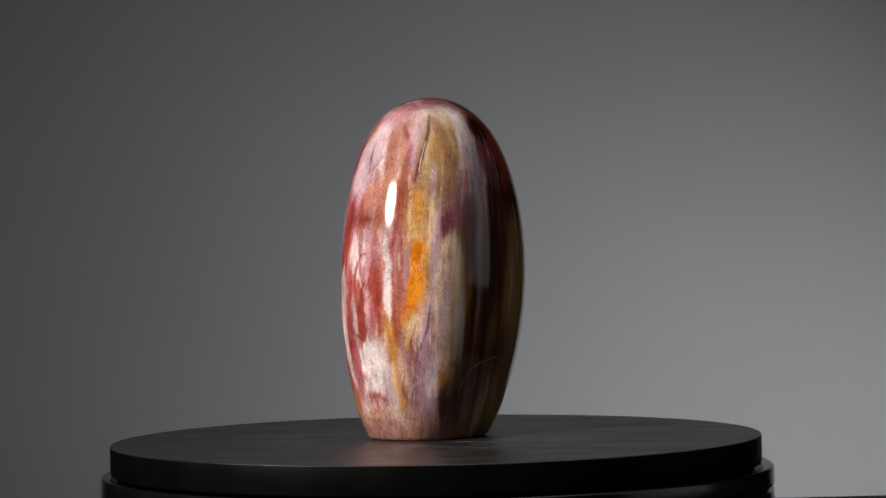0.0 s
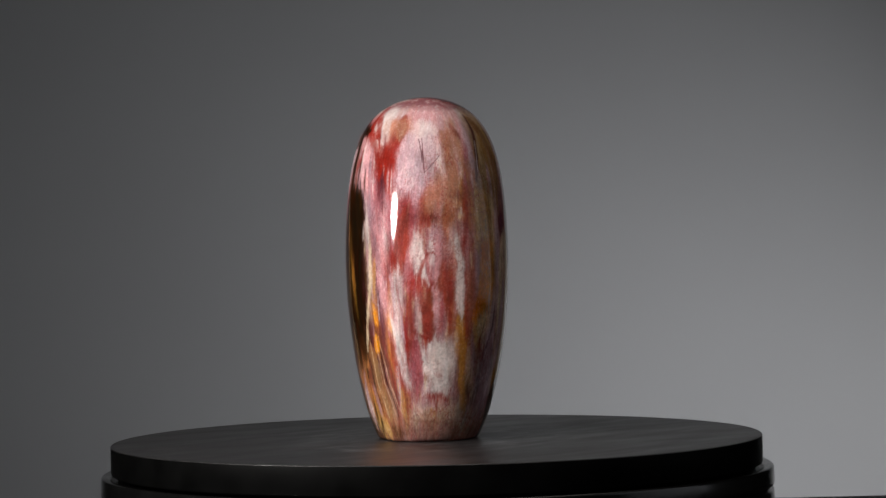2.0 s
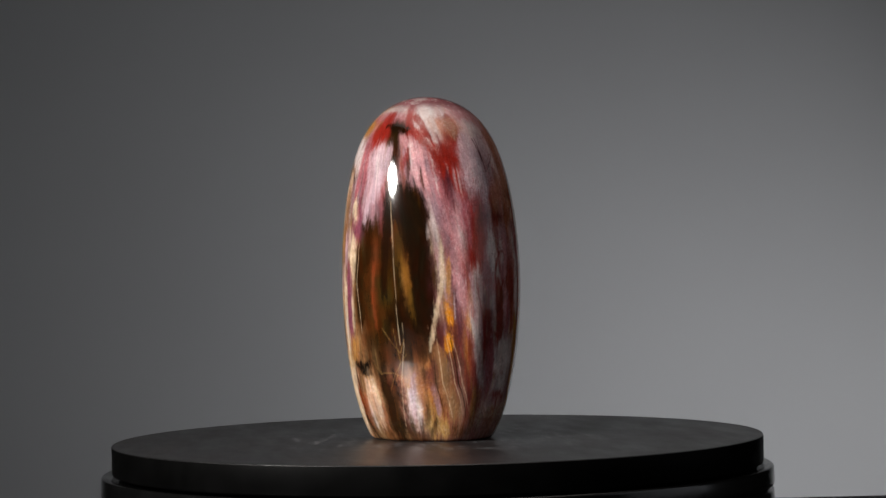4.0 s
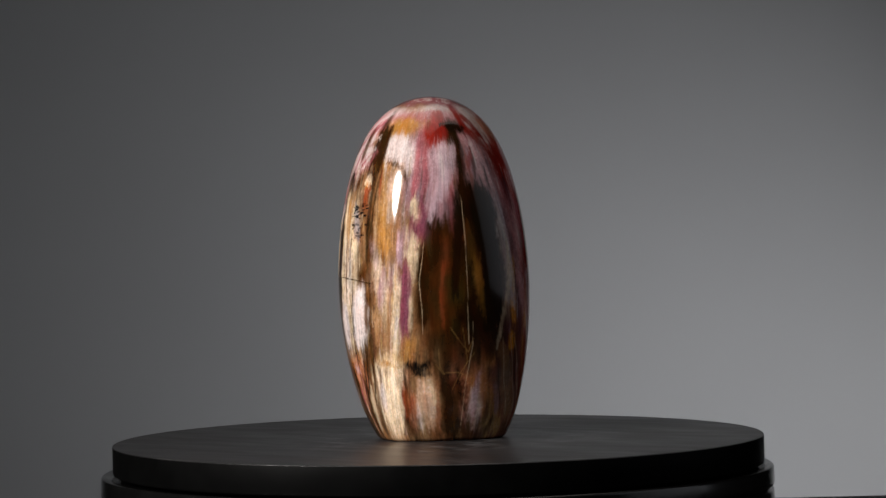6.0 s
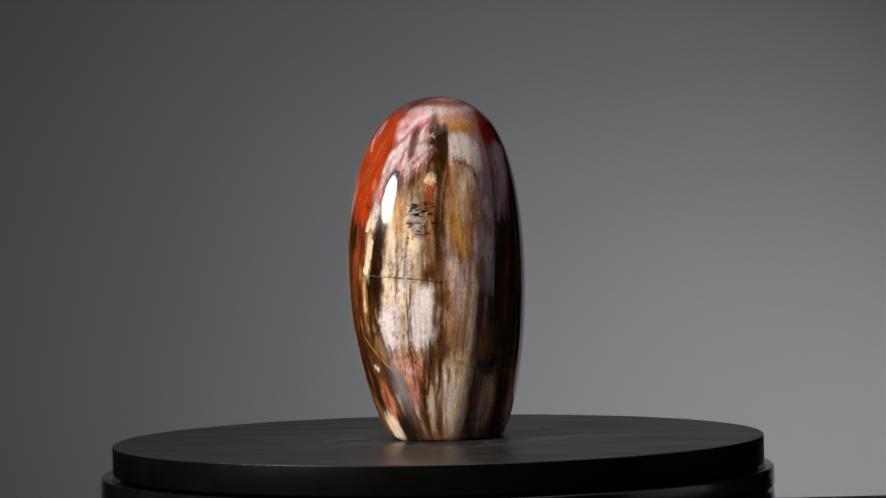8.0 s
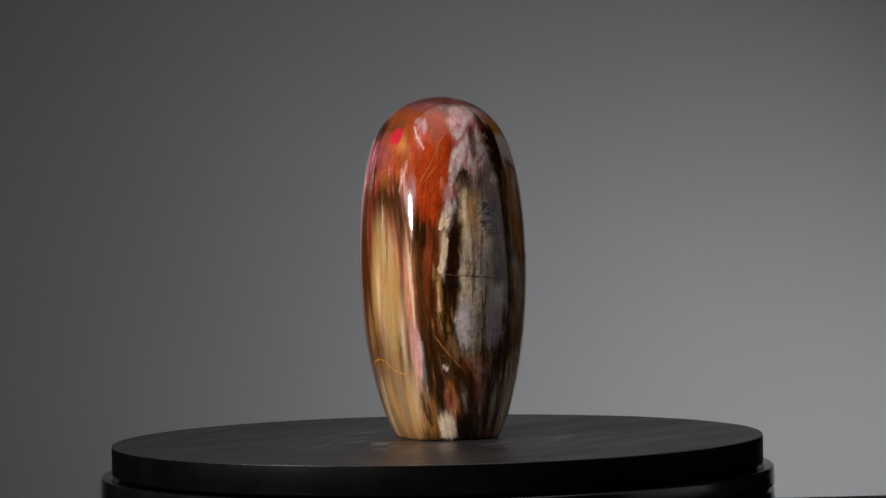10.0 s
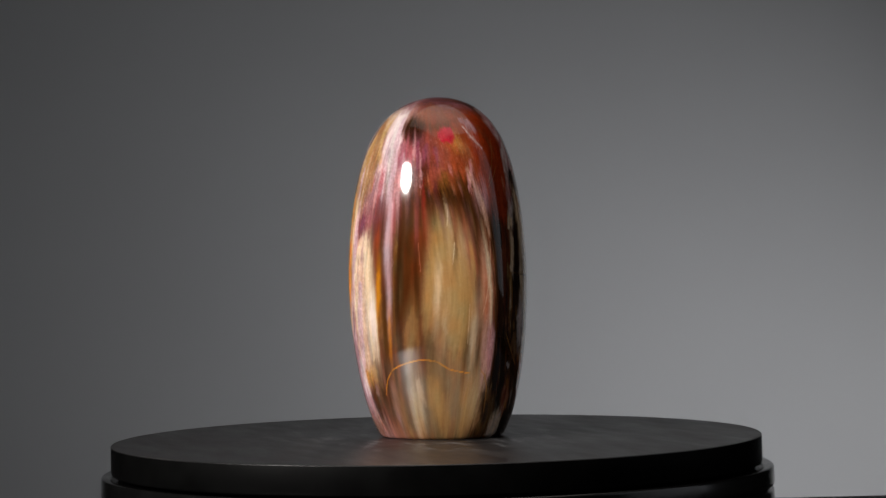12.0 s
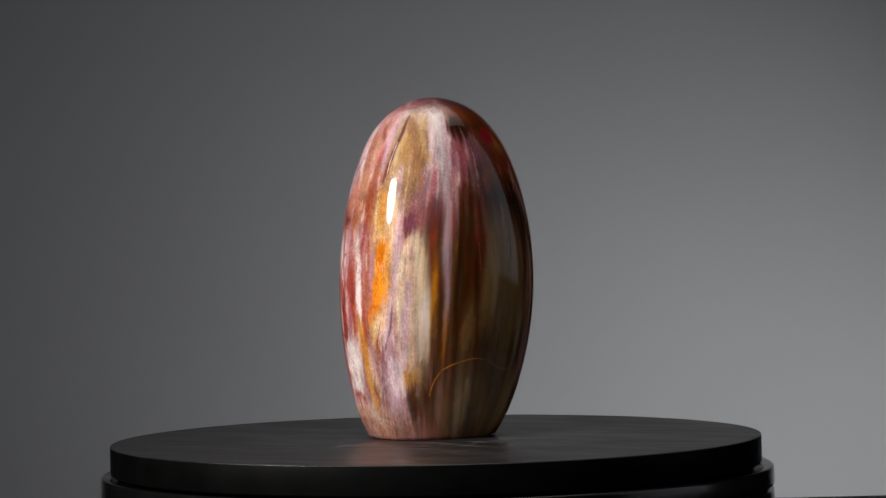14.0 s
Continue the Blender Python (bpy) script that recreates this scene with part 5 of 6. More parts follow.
    p.stroke("rose", 1.31, 0.80, 0.50, (183.2, 52.1), (204.0, 36.9), (212.0, 21.4))
    p.stroke("white", 1.05, 0.80, 0.40, (198.5, 42.0), (214.2, 24.1))
    p.stroke("brick", 1.05, 0.70, 0.50, (216.2, 71.9), (217.0, 46.6))
    p.stroke("amber", 1.31, 0.95, 0.35, (173.0, 61.0), (172.5, 53.2))
    p.stroke("amber", 1.57, 1.00, 0.30, (171.2, 48.2), (171.5, 42.4))
    p.stroke("cream", 1.05, 0.90, 0.40, (171.8, 90.1), (169.8, 72.3), (164.5, 57.1), (161.0, 42.0))
    p.stroke("honey", 1.05, 0.80, 0.50, (175.0, 82.4), (171.8, 67.2))
    p.stroke("tan", 3.40, 0.85, 0.45, (165.0, 42.0), (168.0, 24.1), (176.2, 11.3))
    p.stroke("brick", 0.52, 0.80, 0.40, (176.5, 47.0), (186.8, 29.1), (203.8, 16.3))
    p.stroke("brick", 1.31, 0.80, 0.45, (186.8, 47.0), (194.5, 34.2), (206.2, 24.1))
    p.stroke("honey", 1.31, 0.80, 0.50, (203.0, 24.1), (203.5, 11.3))
    p.stroke("mauve", 1.57, 0.90, 0.40, (152.2, 30.3), (149.5, 18.7), (149.2, 9.3))
    p.stroke("white", 0.65, 0.80, 0.40, (148.5, 23.7), (148.8, 12.0))
    p.stroke("umber", 1.05, 0.80, 0.45, (161.2, 9.7), (157.5, 3.1))
    p.stroke("gold", 2.09, 0.90, 0.35, (165.5, 8.5), (168.0, 3.5))
    p.stroke("umber", 5.24, 0.90, 0.35, (133.2, 97.5), (131.0, 77.3), (132.0, 57.1))
    p.stroke("dark", 3.66, 0.95, 0.35, (159.5, 109.6), (160.5, 92.1), (159.0, 71.5), (156.2, 51.3))
    p.stroke("dark", 2.09, 0.90, 0.35, (146.5, 112.3), (144.8, 92.1), (142.8, 66.8))
    p.stroke("brown", 3.66, 0.70, 0.50, (134.8, 77.3), (135.8, 52.1))
    p.stroke("ochre", 1.57, 0.80, 0.50, (150.2, 87.0), (153.5, 74.2), (154.8, 56.7))
    p.stroke("brown", 1.83, 0.80, 0.50, (149.0, 97.1), (150.0, 84.7))
    p.stroke("rust", 1.05, 0.60, 0.50, (138.2, 82.4), (137.0, 64.5), (137.5, 52.1))
    p.stroke("brown", 1.83, 0.70, 0.50, (146.0, 51.7), (147.5, 36.5))
    p.stroke("lilac", 3.40, 0.90, 0.35, (139.3, 132.5), (142.0, 122.8), (136.2, 111.5))
    p.stroke("white", 1.05, 0.60, 0.60, (136.2, 129.0), (138.2, 117.7))
    p.stroke("lilac", 1.31, 0.80, 0.45, (133.5, 112.7), (131.0, 100.3))
    p.stroke("mauve", 1.05, 0.85, 0.40, (158.8, 132.5), (157.8, 122.4), (161.8, 115.0))
    p.stroke("pink", 0.79, 0.80, 0.40, (165.0, 132.9), (162.8, 120.1), (167.8, 111.1))
    p.stroke("mauve", 1.05, 0.80, 0.40, (174.0, 132.5), (172.5, 117.3), (172.5, 102.2))
    p.stroke("umber", 0.79, 0.80, 0.40, (161.8, 132.5), (159.5, 118.9))
    p.stroke("umber", 1.57, 0.95, 0.35, (152.5, 139.5), (152.8, 127.8), (148.5, 112.3))
    p.stroke("red", 2.36, 1.00, 0.30, (125.5, 143.0), (126.5, 135.6))
    p.stroke("rose", 1.31, 0.80, 0.40, (125.2, 135.6), (125.2, 122.8), (125.5, 112.7))
    p.stroke("dark", 1.57, 1.00, 0.30, (139.3, 143.0), (156.2, 142.2), (162.8, 141.1))
    p.stroke("red", 1.83, 0.95, 0.35, (171.2, 140.7), (178.5, 137.6))
    p.stroke("white", 3.14, 0.95, 0.30, (101.8, 135.6), (100.8, 129.0))
    p.stroke("honey", 2.36, 0.95, 0.35, (89.5, 142.2), (102.2, 143.8))
    p.stroke("umber", 1.05, 0.90, 0.35, (82.2, 143.0), (83.5, 134.4), (85.0, 123.6))
    p.stroke("brown", 0.79, 0.90, 0.35, (91.2, 126.3), (100.5, 124.3), (107.0, 119.3))
    p.stroke("flesh", 2.36, 0.80, 0.45, (99.2, 118.1), (100.0, 105.7))
    p.stroke("rust", 0.52, 0.80, 0.40, (86.8, 123.6), (86.2, 112.3))
    p.stroke("black", 1.57, 1.00, 0.30, (118.0, 35.4), (125.0, 34.2), (128.8, 34.6))
    p.stroke("black", 1.05, 0.90, 0.35, (122.0, 31.9), (131.5, 30.7))
    p.stroke("flesh", 3.40, 0.95, 0.35, (125.7, 26.0), (127.2, 16.3), (128.2, 7.0))
    p.stroke("salmon", 0.79, 0.70, 0.50, (126.0, 24.1), (128.0, 13.6))
    p.stroke("white", 1.05, 0.70, 0.50, (123.0, 16.3), (122.5, 5.8))
    p.stroke("umber", 2.36, 0.95, 0.35, (137.8, 26.4), (138.8, 15.9), (136.8, 5.1))
    p.stroke("brown", 1.31, 0.70, 0.50, (142.0, 23.7), (139.5, 5.4))
    p.stroke("lilac", 1.83, 0.90, 0.40, (150.2, 23.3), (148.5, 12.0))
    p.stroke("brown", 1.57, 0.80, 0.40, (156.8, 16.7), (156.0, 6.6))
    p.stroke("mauve", 1.31, 0.70, 0.50, (161.0, 25.6), (163.2, 12.8))
    p.stroke("rose", 1.31, 0.85, 0.40, (56.2, 124.0), (63.8, 137.2), (74.8, 146.1))
    p.stroke("white", 0.79, 0.80, 0.40, (55.2, 119.3), (62.0, 132.1), (72.0, 143.0))
    p.stroke("rose", 0.79, 0.80, 0.40, (72.8, 125.9), (79.2, 132.1))
    p.stroke("white", 0.79, 0.80, 0.40, (65.5, 123.6), (74.8, 130.9))
    p.stroke("brown", 1.31, 0.95, 0.35, (85.2, 142.2), (85.8, 130.9), (85.5, 123.2))
    p.stroke("umber", 0.65, 0.80, 0.40, (86.5, 123.2), (83.0, 110.4), (80.0, 90.1))
    p.stroke("honey", 2.09, 0.95, 0.35, (89.2, 142.2), (100.8, 144.9))
    p.stroke("honey", 1.05, 0.80, 0.40, (104.2, 145.3), (111.5, 142.6))
    p.stroke("white", 3.40, 0.95, 0.35, (100.0, 135.6), (98.8, 129.0))
    p.stroke("flesh", 2.62, 0.60, 0.50, (102.5, 122.8), (98.3, 107.6))
    p.stroke("brown", 0.79, 0.95, 0.30, (90.2, 126.3), (99.2, 125.5), (106.0, 122.4), (110.5, 116.6))
    p.stroke("rust", 1.05, 1.00, 0.30, (73.0, 114.2), (77.8, 115.0))
    p.stroke("cream", 1.31, 0.90, 0.35, (76.8, 120.5), (73.2, 117.7))
    p.stroke("umber", 1.31, 0.70, 0.50, (59.3, 118.9), (53.0, 112.7))
    p.stroke("honey", 3.14, 0.80, 0.40, (95.5, 97.5), (93.2, 85.1))
    p.stroke("brown", 1.05, 0.60, 0.50, (90.0, 90.1), (93.2, 80.0))
    p.stroke("tan", 2.62, 0.70, 0.50, (102.2, 115.4), (100.2, 102.6))
    p.stroke("grey", 2.09, 0.80, 0.45, (66.8, 106.9), (71.0, 91.7))
    p.stroke("lilac", 1.05, 0.80, 0.40, (106.2, 94.8), (110.0, 79.7))
    p.stroke("cream", 1.57, 0.95, 0.30, (117.8, 109.6), (119.3, 102.6))
    p.stroke("cream", 1.57, 0.95, 0.30, (118.5, 94.4), (119.8, 89.8))
    p.stroke("cream", 1.57, 0.95, 0.30, (121.8, 85.9), (118.5, 82.8))
    p.stroke("cream", 1.31, 0.90, 0.30, (114.2, 87.8), (116.7, 83.5))
    p.stroke("magenta", 1.05, 0.95, 0.35, (122.2, 99.5), (121.8, 94.8))
    p.stroke("magenta", 1.31, 0.95, 0.35, (117.5, 79.7), (117.8, 69.6), (115.8, 49.3))
    p.stroke("magenta", 0.79, 0.80, 0.40, (111.5, 57.1), (114.0, 49.3))
    p.stroke("rose", 1.57, 0.85, 0.40, (117.0, 130.2), (118.0, 117.7), (118.0, 111.1))
    p.stroke("lilac", 2.88, 0.85, 0.40, (130.0, 131.3), (133.0, 120.1), (130.3, 104.9))
    p.stroke("magenta", 1.05, 0.70, 0.50, (124.5, 110.0), (127.2, 99.9))
    p.stroke("cream", 1.57, 0.95, 0.35, (109.5, 71.1), (106.8, 57.1), (103.5, 44.7))
    p.stroke("white", 0.79, 0.80, 0.40, (108.0, 57.1), (106.0, 47.0))
    p.stroke("white", 3.14, 1.00, 0.25, (72.8, 66.8), (70.0, 57.1), (66.8, 44.3))
    p.stroke("brown", 1.05, 0.80, 0.40, (78.5, 67.6), (75.5, 49.7))
    p.stroke("white", 2.36, 1.00, 0.30, (54.0, 57.1), (54.0, 46.6))
    p.stroke("brown", 2.09, 0.70, 0.50, (73.8, 80.0), (75.8, 75.0))
    p.stroke("umber", 0.79, 0.80, 0.45, (81.2, 42.0), (77.8, 24.1))
    p.stroke("tan", 3.14, 0.70, 0.50, (87.8, 67.2), (86.5, 52.1))
    p.stroke("mauve", 1.83, 0.60, 0.50, (93.5, 77.3), (90.0, 64.9))
    p.stroke("gold", 1.05, 0.80, 0.50, (86.5, 36.9), (108.2, 34.2))
    p.stroke("cream", 3.93, 0.95, 0.35, (95.0, 26.8), (101.2, 16.3), (101.0, 5.8))
    p.stroke("honey", 0.79, 0.80, 0.40, (93.5, 36.9), (98.5, 33.8))
    p.stroke("brown", 0.79, 0.85, 0.40, (93.2, 33.0), (92.5, 24.1))
    p.stroke("umber", 0.79, 0.90, 0.35, (114.0, 33.0), (115.8, 24.1))
    p.stroke("rust", 1.05, 0.90, 0.35, (119.0, 19.4), (117.3, 13.6))
    p.stroke("flesh", 2.88, 0.80, 0.45, (126.8, 23.7), (127.7, 10.9))
    p.stroke("honey", 1.31, 0.80, 0.40, (118.0, 47.0), (116.7, 36.9))
    p.stroke("salmon", 1.83, 0.85, 0.40, (58.8, 36.5), (61.8, 26.4), (62.2, 15.9))
    p.stroke("umber", 0.52, 0.80, 0.40, (78.5, 26.4), (72.5, 10.9))
    p.stroke("brown", 1.31, 0.70, 0.50, (71.8, 36.9), (73.8, 24.1))
    p.stroke("orange", 5.76, 1.00, 0.25, (9.8, 140.7), (28.2, 123.6), (33.0, 108.4))
    p.stroke("orange", 3.40, 1.00, 0.30, (24.5, 148.0), (44.0, 134.8), (46.5, 127.1))
    p.stroke("orange", 2.09, 1.00, 0.30, (38.0, 100.6), (34.0, 113.5))
    p.stroke("pink", 0.79, 0.80, 0.40, (15.2, 145.7), (21.0, 136.0))
    p.stroke("pink", 0.79, 0.70, 0.50, (3.7, 126.7), (354.5, 113.9))
    p.stroke("salmon", 0.79, 0.80, 0.40, (41.2, 118.9), (41.8, 111.9))
    p.stroke("white", 1.05, 0.85, 0.40, (46.5, 122.0), (48.5, 130.2), (62.0, 135.6), (78.0, 137.9))
    p.stroke("rose", 1.05, 0.85, 0.40, (48.2, 132.9), (61.3, 140.3), (75.8, 145.3))
    p.stroke("white", 1.05, 0.80, 0.40, (53.2, 138.3), (62.8, 145.7), (77.5, 148.8))
    p.stroke("rose", 0.79, 0.80, 0.40, (61.0, 126.7), (71.0, 130.9), (79.8, 130.9))
    p.stroke("white", 0.79, 0.80, 0.40, (60.8, 124.0), (68.2, 129.8), (76.5, 133.3))
    p.stroke("pink", 1.57, 0.70, 0.50, (54.8, 125.5), (60.3, 120.1))
    p.stroke("brown", 1.83, 0.85, 0.40, (64.8, 141.1), (63.5, 129.4))
    p.stroke("umber", 1.83, 0.95, 0.35, (86.2, 143.4), (84.5, 130.2), (80.8, 117.3))
    p.stroke("umber", 1.05, 0.80, 0.40, (80.5, 115.0), (78.2, 97.1), (78.5, 82.0))
    p.stroke("dark", 1.83, 0.95, 0.35, (57.0, 121.6), (52.0, 117.7))
    p.stroke("brown", 1.57, 0.80, 0.40, (69.0, 120.8), (65.0, 115.4))
    p.stroke("cream", 1.57, 0.90, 0.35, (77.8, 119.7), (76.0, 117.0))
    p.stroke("rust", 1.31, 0.95, 0.30, (74.2, 113.5), (78.0, 115.0))
    p.stroke("honey", 2.62, 0.50, 0.60, (60.3, 110.4), (60.3, 92.5))
    p.stroke("umber", 2.09, 0.90, 0.35, (53.0, 97.9), (51.8, 85.1), (48.5, 67.6), (43.5, 54.8))
    p.stroke("rust", 1.57, 0.80, 0.40, (34.0, 87.8), (32.0, 62.6))
    p.stroke("cream", 2.09, 0.80, 0.45, (57.7, 90.1), (56.5, 72.3), (56.5, 62.2))
    p.stroke("honey", 1.05, 0.60, 0.50, (62.2, 102.6), (62.0, 82.4))
    p.stroke("white", 3.40, 1.00, 0.22, (57.7, 60.2), (56.2, 52.1), (56.0, 45.9))
    p.stroke("white", 3.66, 1.00, 0.25, (72.8, 67.2), (70.8, 57.1), (69.0, 45.5))
    p.stroke("flesh", 1.05, 0.80, 0.40, (72.0, 62.2), (67.8, 57.1))
    p.stroke("brown", 1.05, 0.80, 0.40, (77.0, 66.8), (76.5, 51.7))
    p.stroke("brown", 2.09, 0.70, 0.50, (72.2, 79.7), (74.8, 72.3))
    p.stroke("salmon", 1.83, 0.85, 0.40, (63.5, 39.2), (63.5, 31.9))
    p.stroke("salmon", 1.57, 0.85, 0.40, (67.5, 36.9), (69.2, 26.4))
    p.stroke("rust", 1.05, 0.70, 0.50, (58.8, 24.1), (59.8, 16.3))
    p.stroke("tan", 2.62, 0.80, 0.45, (47.5, 47.0), (48.0, 36.9))
    p.stroke("umber", 2.09, 0.70, 0.50, (48.0, 36.9), (51.0, 24.1))
    p.stroke("black", 0.52, 1.00, 0.30, (40.5, 33.8), (41.2, 33.4))
    p.stroke("amber", 1.05, 0.90, 0.40, (42.0, 26.4), (43.2, 22.5))
    p.stroke("red", 0.79, 0.80, 0.40, (42.5, 22.5), (39.0, 16.3))
    p.stroke("white", 2.09, 1.00, 0.25, (37.8, 10.5), (27.5, 2.7))
    p.stroke("honey", 1.05, 0.70, 0.50, (43.2, 16.3), (44.8, 13.6))
    p.stroke("dark", 0.79, 0.90, 0.35, (51.2, 12.4), (47.2, 3.9))
    p.stroke("umber", 0.52, 0.80, 0.40, (66.0, 26.4), (63.0, 11.3))
    p.stroke("cream", 1.57, 0.70, 0.50, (72.2, 24.1), (70.5, 5.8))
    p.stroke("cream", 1.57, 0.80, 0.40, (92.5, 31.5), (91.5, 23.7))
    p.stroke("orange", 3.93, 1.00, 0.30, (22.2, 137.9), (30.2, 122.4), (30.5, 102.2))
    p.stroke("orange", 2.36, 0.90, 0.40, (39.5, 135.6), (43.5, 120.1))
    p.stroke("rust", 2.62, 0.70, 0.50, (0.2, 147.7), (5.8, 134.4))
    p.stroke("mauve", 2.09, 0.70, 0.50, (9.0, 145.7), (18.0, 140.7))
    p.stroke("white", 0.52, 0.80, 0.40, (7.0, 142.2), (15.8, 134.4), (20.5, 132.5))
    p.stroke("white", 0.52, 0.80, 0.40, (56.0, 135.6), (48.8, 129.0), (55.0, 125.1))
    p.stroke("magenta", 1.31, 0.70, 0.50, (332.8, 133.7), (326.8, 123.6))
    p.stroke("pink", 1.05, 0.44, 0.40, (291.5, 137.6), (301.5, 121.6), (299.2, 106.1))
    p.stroke("white", 0.65, 0.80, 0.40, (316.8, 130.6), (315.8, 116.2))
    p.stroke("flesh", 1.05, 0.44, 0.50, (356.5, 122.8), (2.5, 107.6), (4.8, 92.5))
    p.stroke("umber", 2.36, 0.80, 0.45, (333.2, 110.7), (344.8, 107.2))
    p.stroke("ochre", 2.09, 0.70, 0.50, (340.5, 120.8), (337.8, 114.2))
    p.stroke("silk", 3.93, 0.95, 0.45, (333.0, 95.2), (330.5, 77.3), (330.8, 57.1))
    p.stroke("cream", 1.57, 0.60, 0.60, (330.8, 80.0), (330.5, 59.5))
    p.stroke("silk", 2.88, 0.90, 0.45, (341.8, 82.4), (342.8, 64.5), (342.0, 50.5))
    p.stroke("gold", 0.79, 0.70, 0.50, (346.5, 89.8), (347.0, 72.3))
    p.stroke("brown", 0.79, 0.80, 0.50, (341.0, 102.6), (338.8, 85.1), (336.5, 72.3))
    p.stroke("cream", 0.52, 0.80, 0.40, (337.5, 108.0), (337.2, 102.2))
    p.stroke("flesh", 0.79, 0.44, 0.40, (355.0, 92.5), (351.8, 72.3), (347.8, 52.1))
    p.stroke("flesh", 1.31, 0.44, 0.40, (352.8, 52.1), (352.8, 42.0), (356.2, 31.5))
    p.stroke("pink", 0.79, 0.50, 0.40, (352.2, 47.0), (353.2, 34.2), (354.8, 26.4))
    p.stroke("brown", 1.57, 0.80, 0.40, (18.2, 89.8), (26.0, 67.2), (24.5, 47.0))
    p.stroke("rust", 1.31, 0.80, 0.40, (34.8, 97.1), (37.5, 82.0))
    p.stroke("dark", 1.57, 0.90, 0.40, (52.2, 97.1), (52.5, 79.3), (48.2, 66.8))
    p.stroke("silk", 3.66, 0.90, 0.40, (328.5, 28.4), (330.8, 15.5), (335.2, 5.1))
    p.stroke("cream", 1.31, 0.70, 0.50, (322.5, 28.4), (325.2, 15.5))
    p.stroke("honey", 1.57, 0.60, 0.50, (342.2, 23.7), (346.8, 10.9))
    p.stroke("brown", 1.57, 0.80, 0.50, (309.5, 25.3), (309.8, 9.3))
    p.stroke("umber", 1.83, 0.90, 0.40, (359.0, 21.4), (12.0, 8.2))
    p.stroke("cream", 2.36, 1.00, 0.25, (38.5, 9.3), (27.5, 3.1))
    p.stroke("cream", 0.52, 0.90, 0.35, (42.5, 66.8), (41.8, 57.9))
    p.stroke("rust", 1.05, 0.70, 0.50, (43.8, 26.0), (37.0, 15.9))
    p.stroke("grey", 1.57, 0.70, 0.50, (58.5, 56.3), (59.3, 48.6))
    p.stroke("brown", 1.31, 0.80, 0.40, (324.0, 92.5), (323.2, 72.3), (324.0, 57.1))
    p.stroke("umber", 1.05, 0.80, 0.40, (327.5, 115.4), (325.2, 97.5))
    p.stroke("silk", 3.40, 0.80, 0.50, (331.5, 92.5), (329.0, 72.3), (326.8, 51.7))
    p.stroke("cream", 1.31, 0.50, 0.60, (332.5, 79.7), (330.0, 59.5))
    p.stroke("silk", 3.66, 0.80, 0.50, (339.0, 76.9), (339.8, 56.7), (339.0, 46.6))
    p.stroke("cream", 0.79, 0.60, 0.50, (332.2, 56.7), (334.2, 49.3))
    p.stroke("flesh", 0.52, 0.44, 0.40, (354.0, 76.9), (349.8, 56.7), (348.5, 41.6))
    p.stroke("flesh", 0.65, 0.44, 0.40, (354.8, 56.7), (351.0, 41.6), (356.0, 31.1))
    p.stroke("magenta", 1.31, 0.60, 0.50, (338.2, 132.1), (335.0, 122.8))
    p.stroke("umber", 2.36, 0.70, 0.50, (344.8, 110.0), (350.5, 104.9))
    p.stroke("white", 2.09, 0.95, 0.35, (298.0, 150.4), (308.8, 136.0), (307.8, 124.7))
    p.stroke("tan", 2.62, 0.85, 0.40, (274.5, 146.1), (289.0, 131.3), (293.3, 115.8))
    p.stroke("gold", 1.31, 0.70, 0.50, (288.0, 140.3), (298.0, 125.9))
    p.stroke("lilac", 1.31, 0.80, 0.40, (277.0, 124.0), (277.5, 111.1))
    p.stroke("magenta", 1.83, 0.90, 0.40, (289.2, 100.3), (304.2, 101.0))
    p.stroke("rose", 1.31, 0.80, 0.40, (312.2, 110.4), (313.8, 95.2))
    p.stroke("lilac", 1.57, 0.85, 0.40, (310.8, 103.0), (310.2, 87.4), (312.5, 67.2), (311.5, 54.4))
    p.stroke("pink", 0.79, 0.85, 0.40, (315.5, 130.9), (314.5, 113.1), (315.8, 97.5))
    p.stroke("rose", 1.05, 0.85, 0.40, (321.2, 133.3), (320.8, 117.7))
    p.stroke("magenta", 1.05, 0.80, 0.40, (326.5, 135.6), (325.5, 122.8))
    p.stroke("red", 0.79, 0.80, 0.40, (327.8, 117.7), (326.8, 99.9))
    p.stroke("pink", 0.52, 0.80, 0.40, (327.8, 130.6), (326.5, 115.0))
    p.stroke("rust", 1.57, 0.80, 0.40, (334.8, 127.8), (331.5, 112.7))
    p.stroke("brown", 2.09, 0.80, 0.40, (321.5, 104.9), (320.8, 82.4), (319.0, 61.8), (317.5, 46.6))
    p.stroke("brown", 1.57, 0.80, 0.40, (326.5, 92.1), (324.5, 76.9), (323.0, 64.5))
    p.stroke("umber", 0.79, 0.80, 0.40, (323.5, 89.8), (323.0, 69.6))
    p.stroke("silk", 2.62, 0.80, 0.45, (321.5, 56.7), (320.0, 41.6))
    p.stroke("amber", 0.52, 0.80, 0.40, (312.5, 57.1), (312.0, 41.6))
    p.stroke("mauve", 1.83, 0.70, 0.50, (311.2, 26.0), (310.5, 10.5))
    p.stroke("umber", 1.57, 0.80, 0.40, (302.8, 23.3), (303.5, 15.5))
    p.stroke("cream", 3.14, 1.00, 0.30, (297.0, 91.3), (300.2, 72.3), (303.2, 54.4), (302.2, 39.2))
    p.stroke("white", 1.83, 0.90, 0.40, (301.8, 62.2), (303.8, 46.6))
    p.stroke("gold", 2.36, 0.95, 0.35, (299.2, 32.6), (296.5, 28.4))
    p.stroke("honey", 1.05, 0.80, 0.40, (294.8, 29.1), (300.8, 27.2))
    p.stroke("rust", 1.83, 0.95, 0.30, (305.2, 94.8), (304.2, 87.4), (304.0, 81.2))
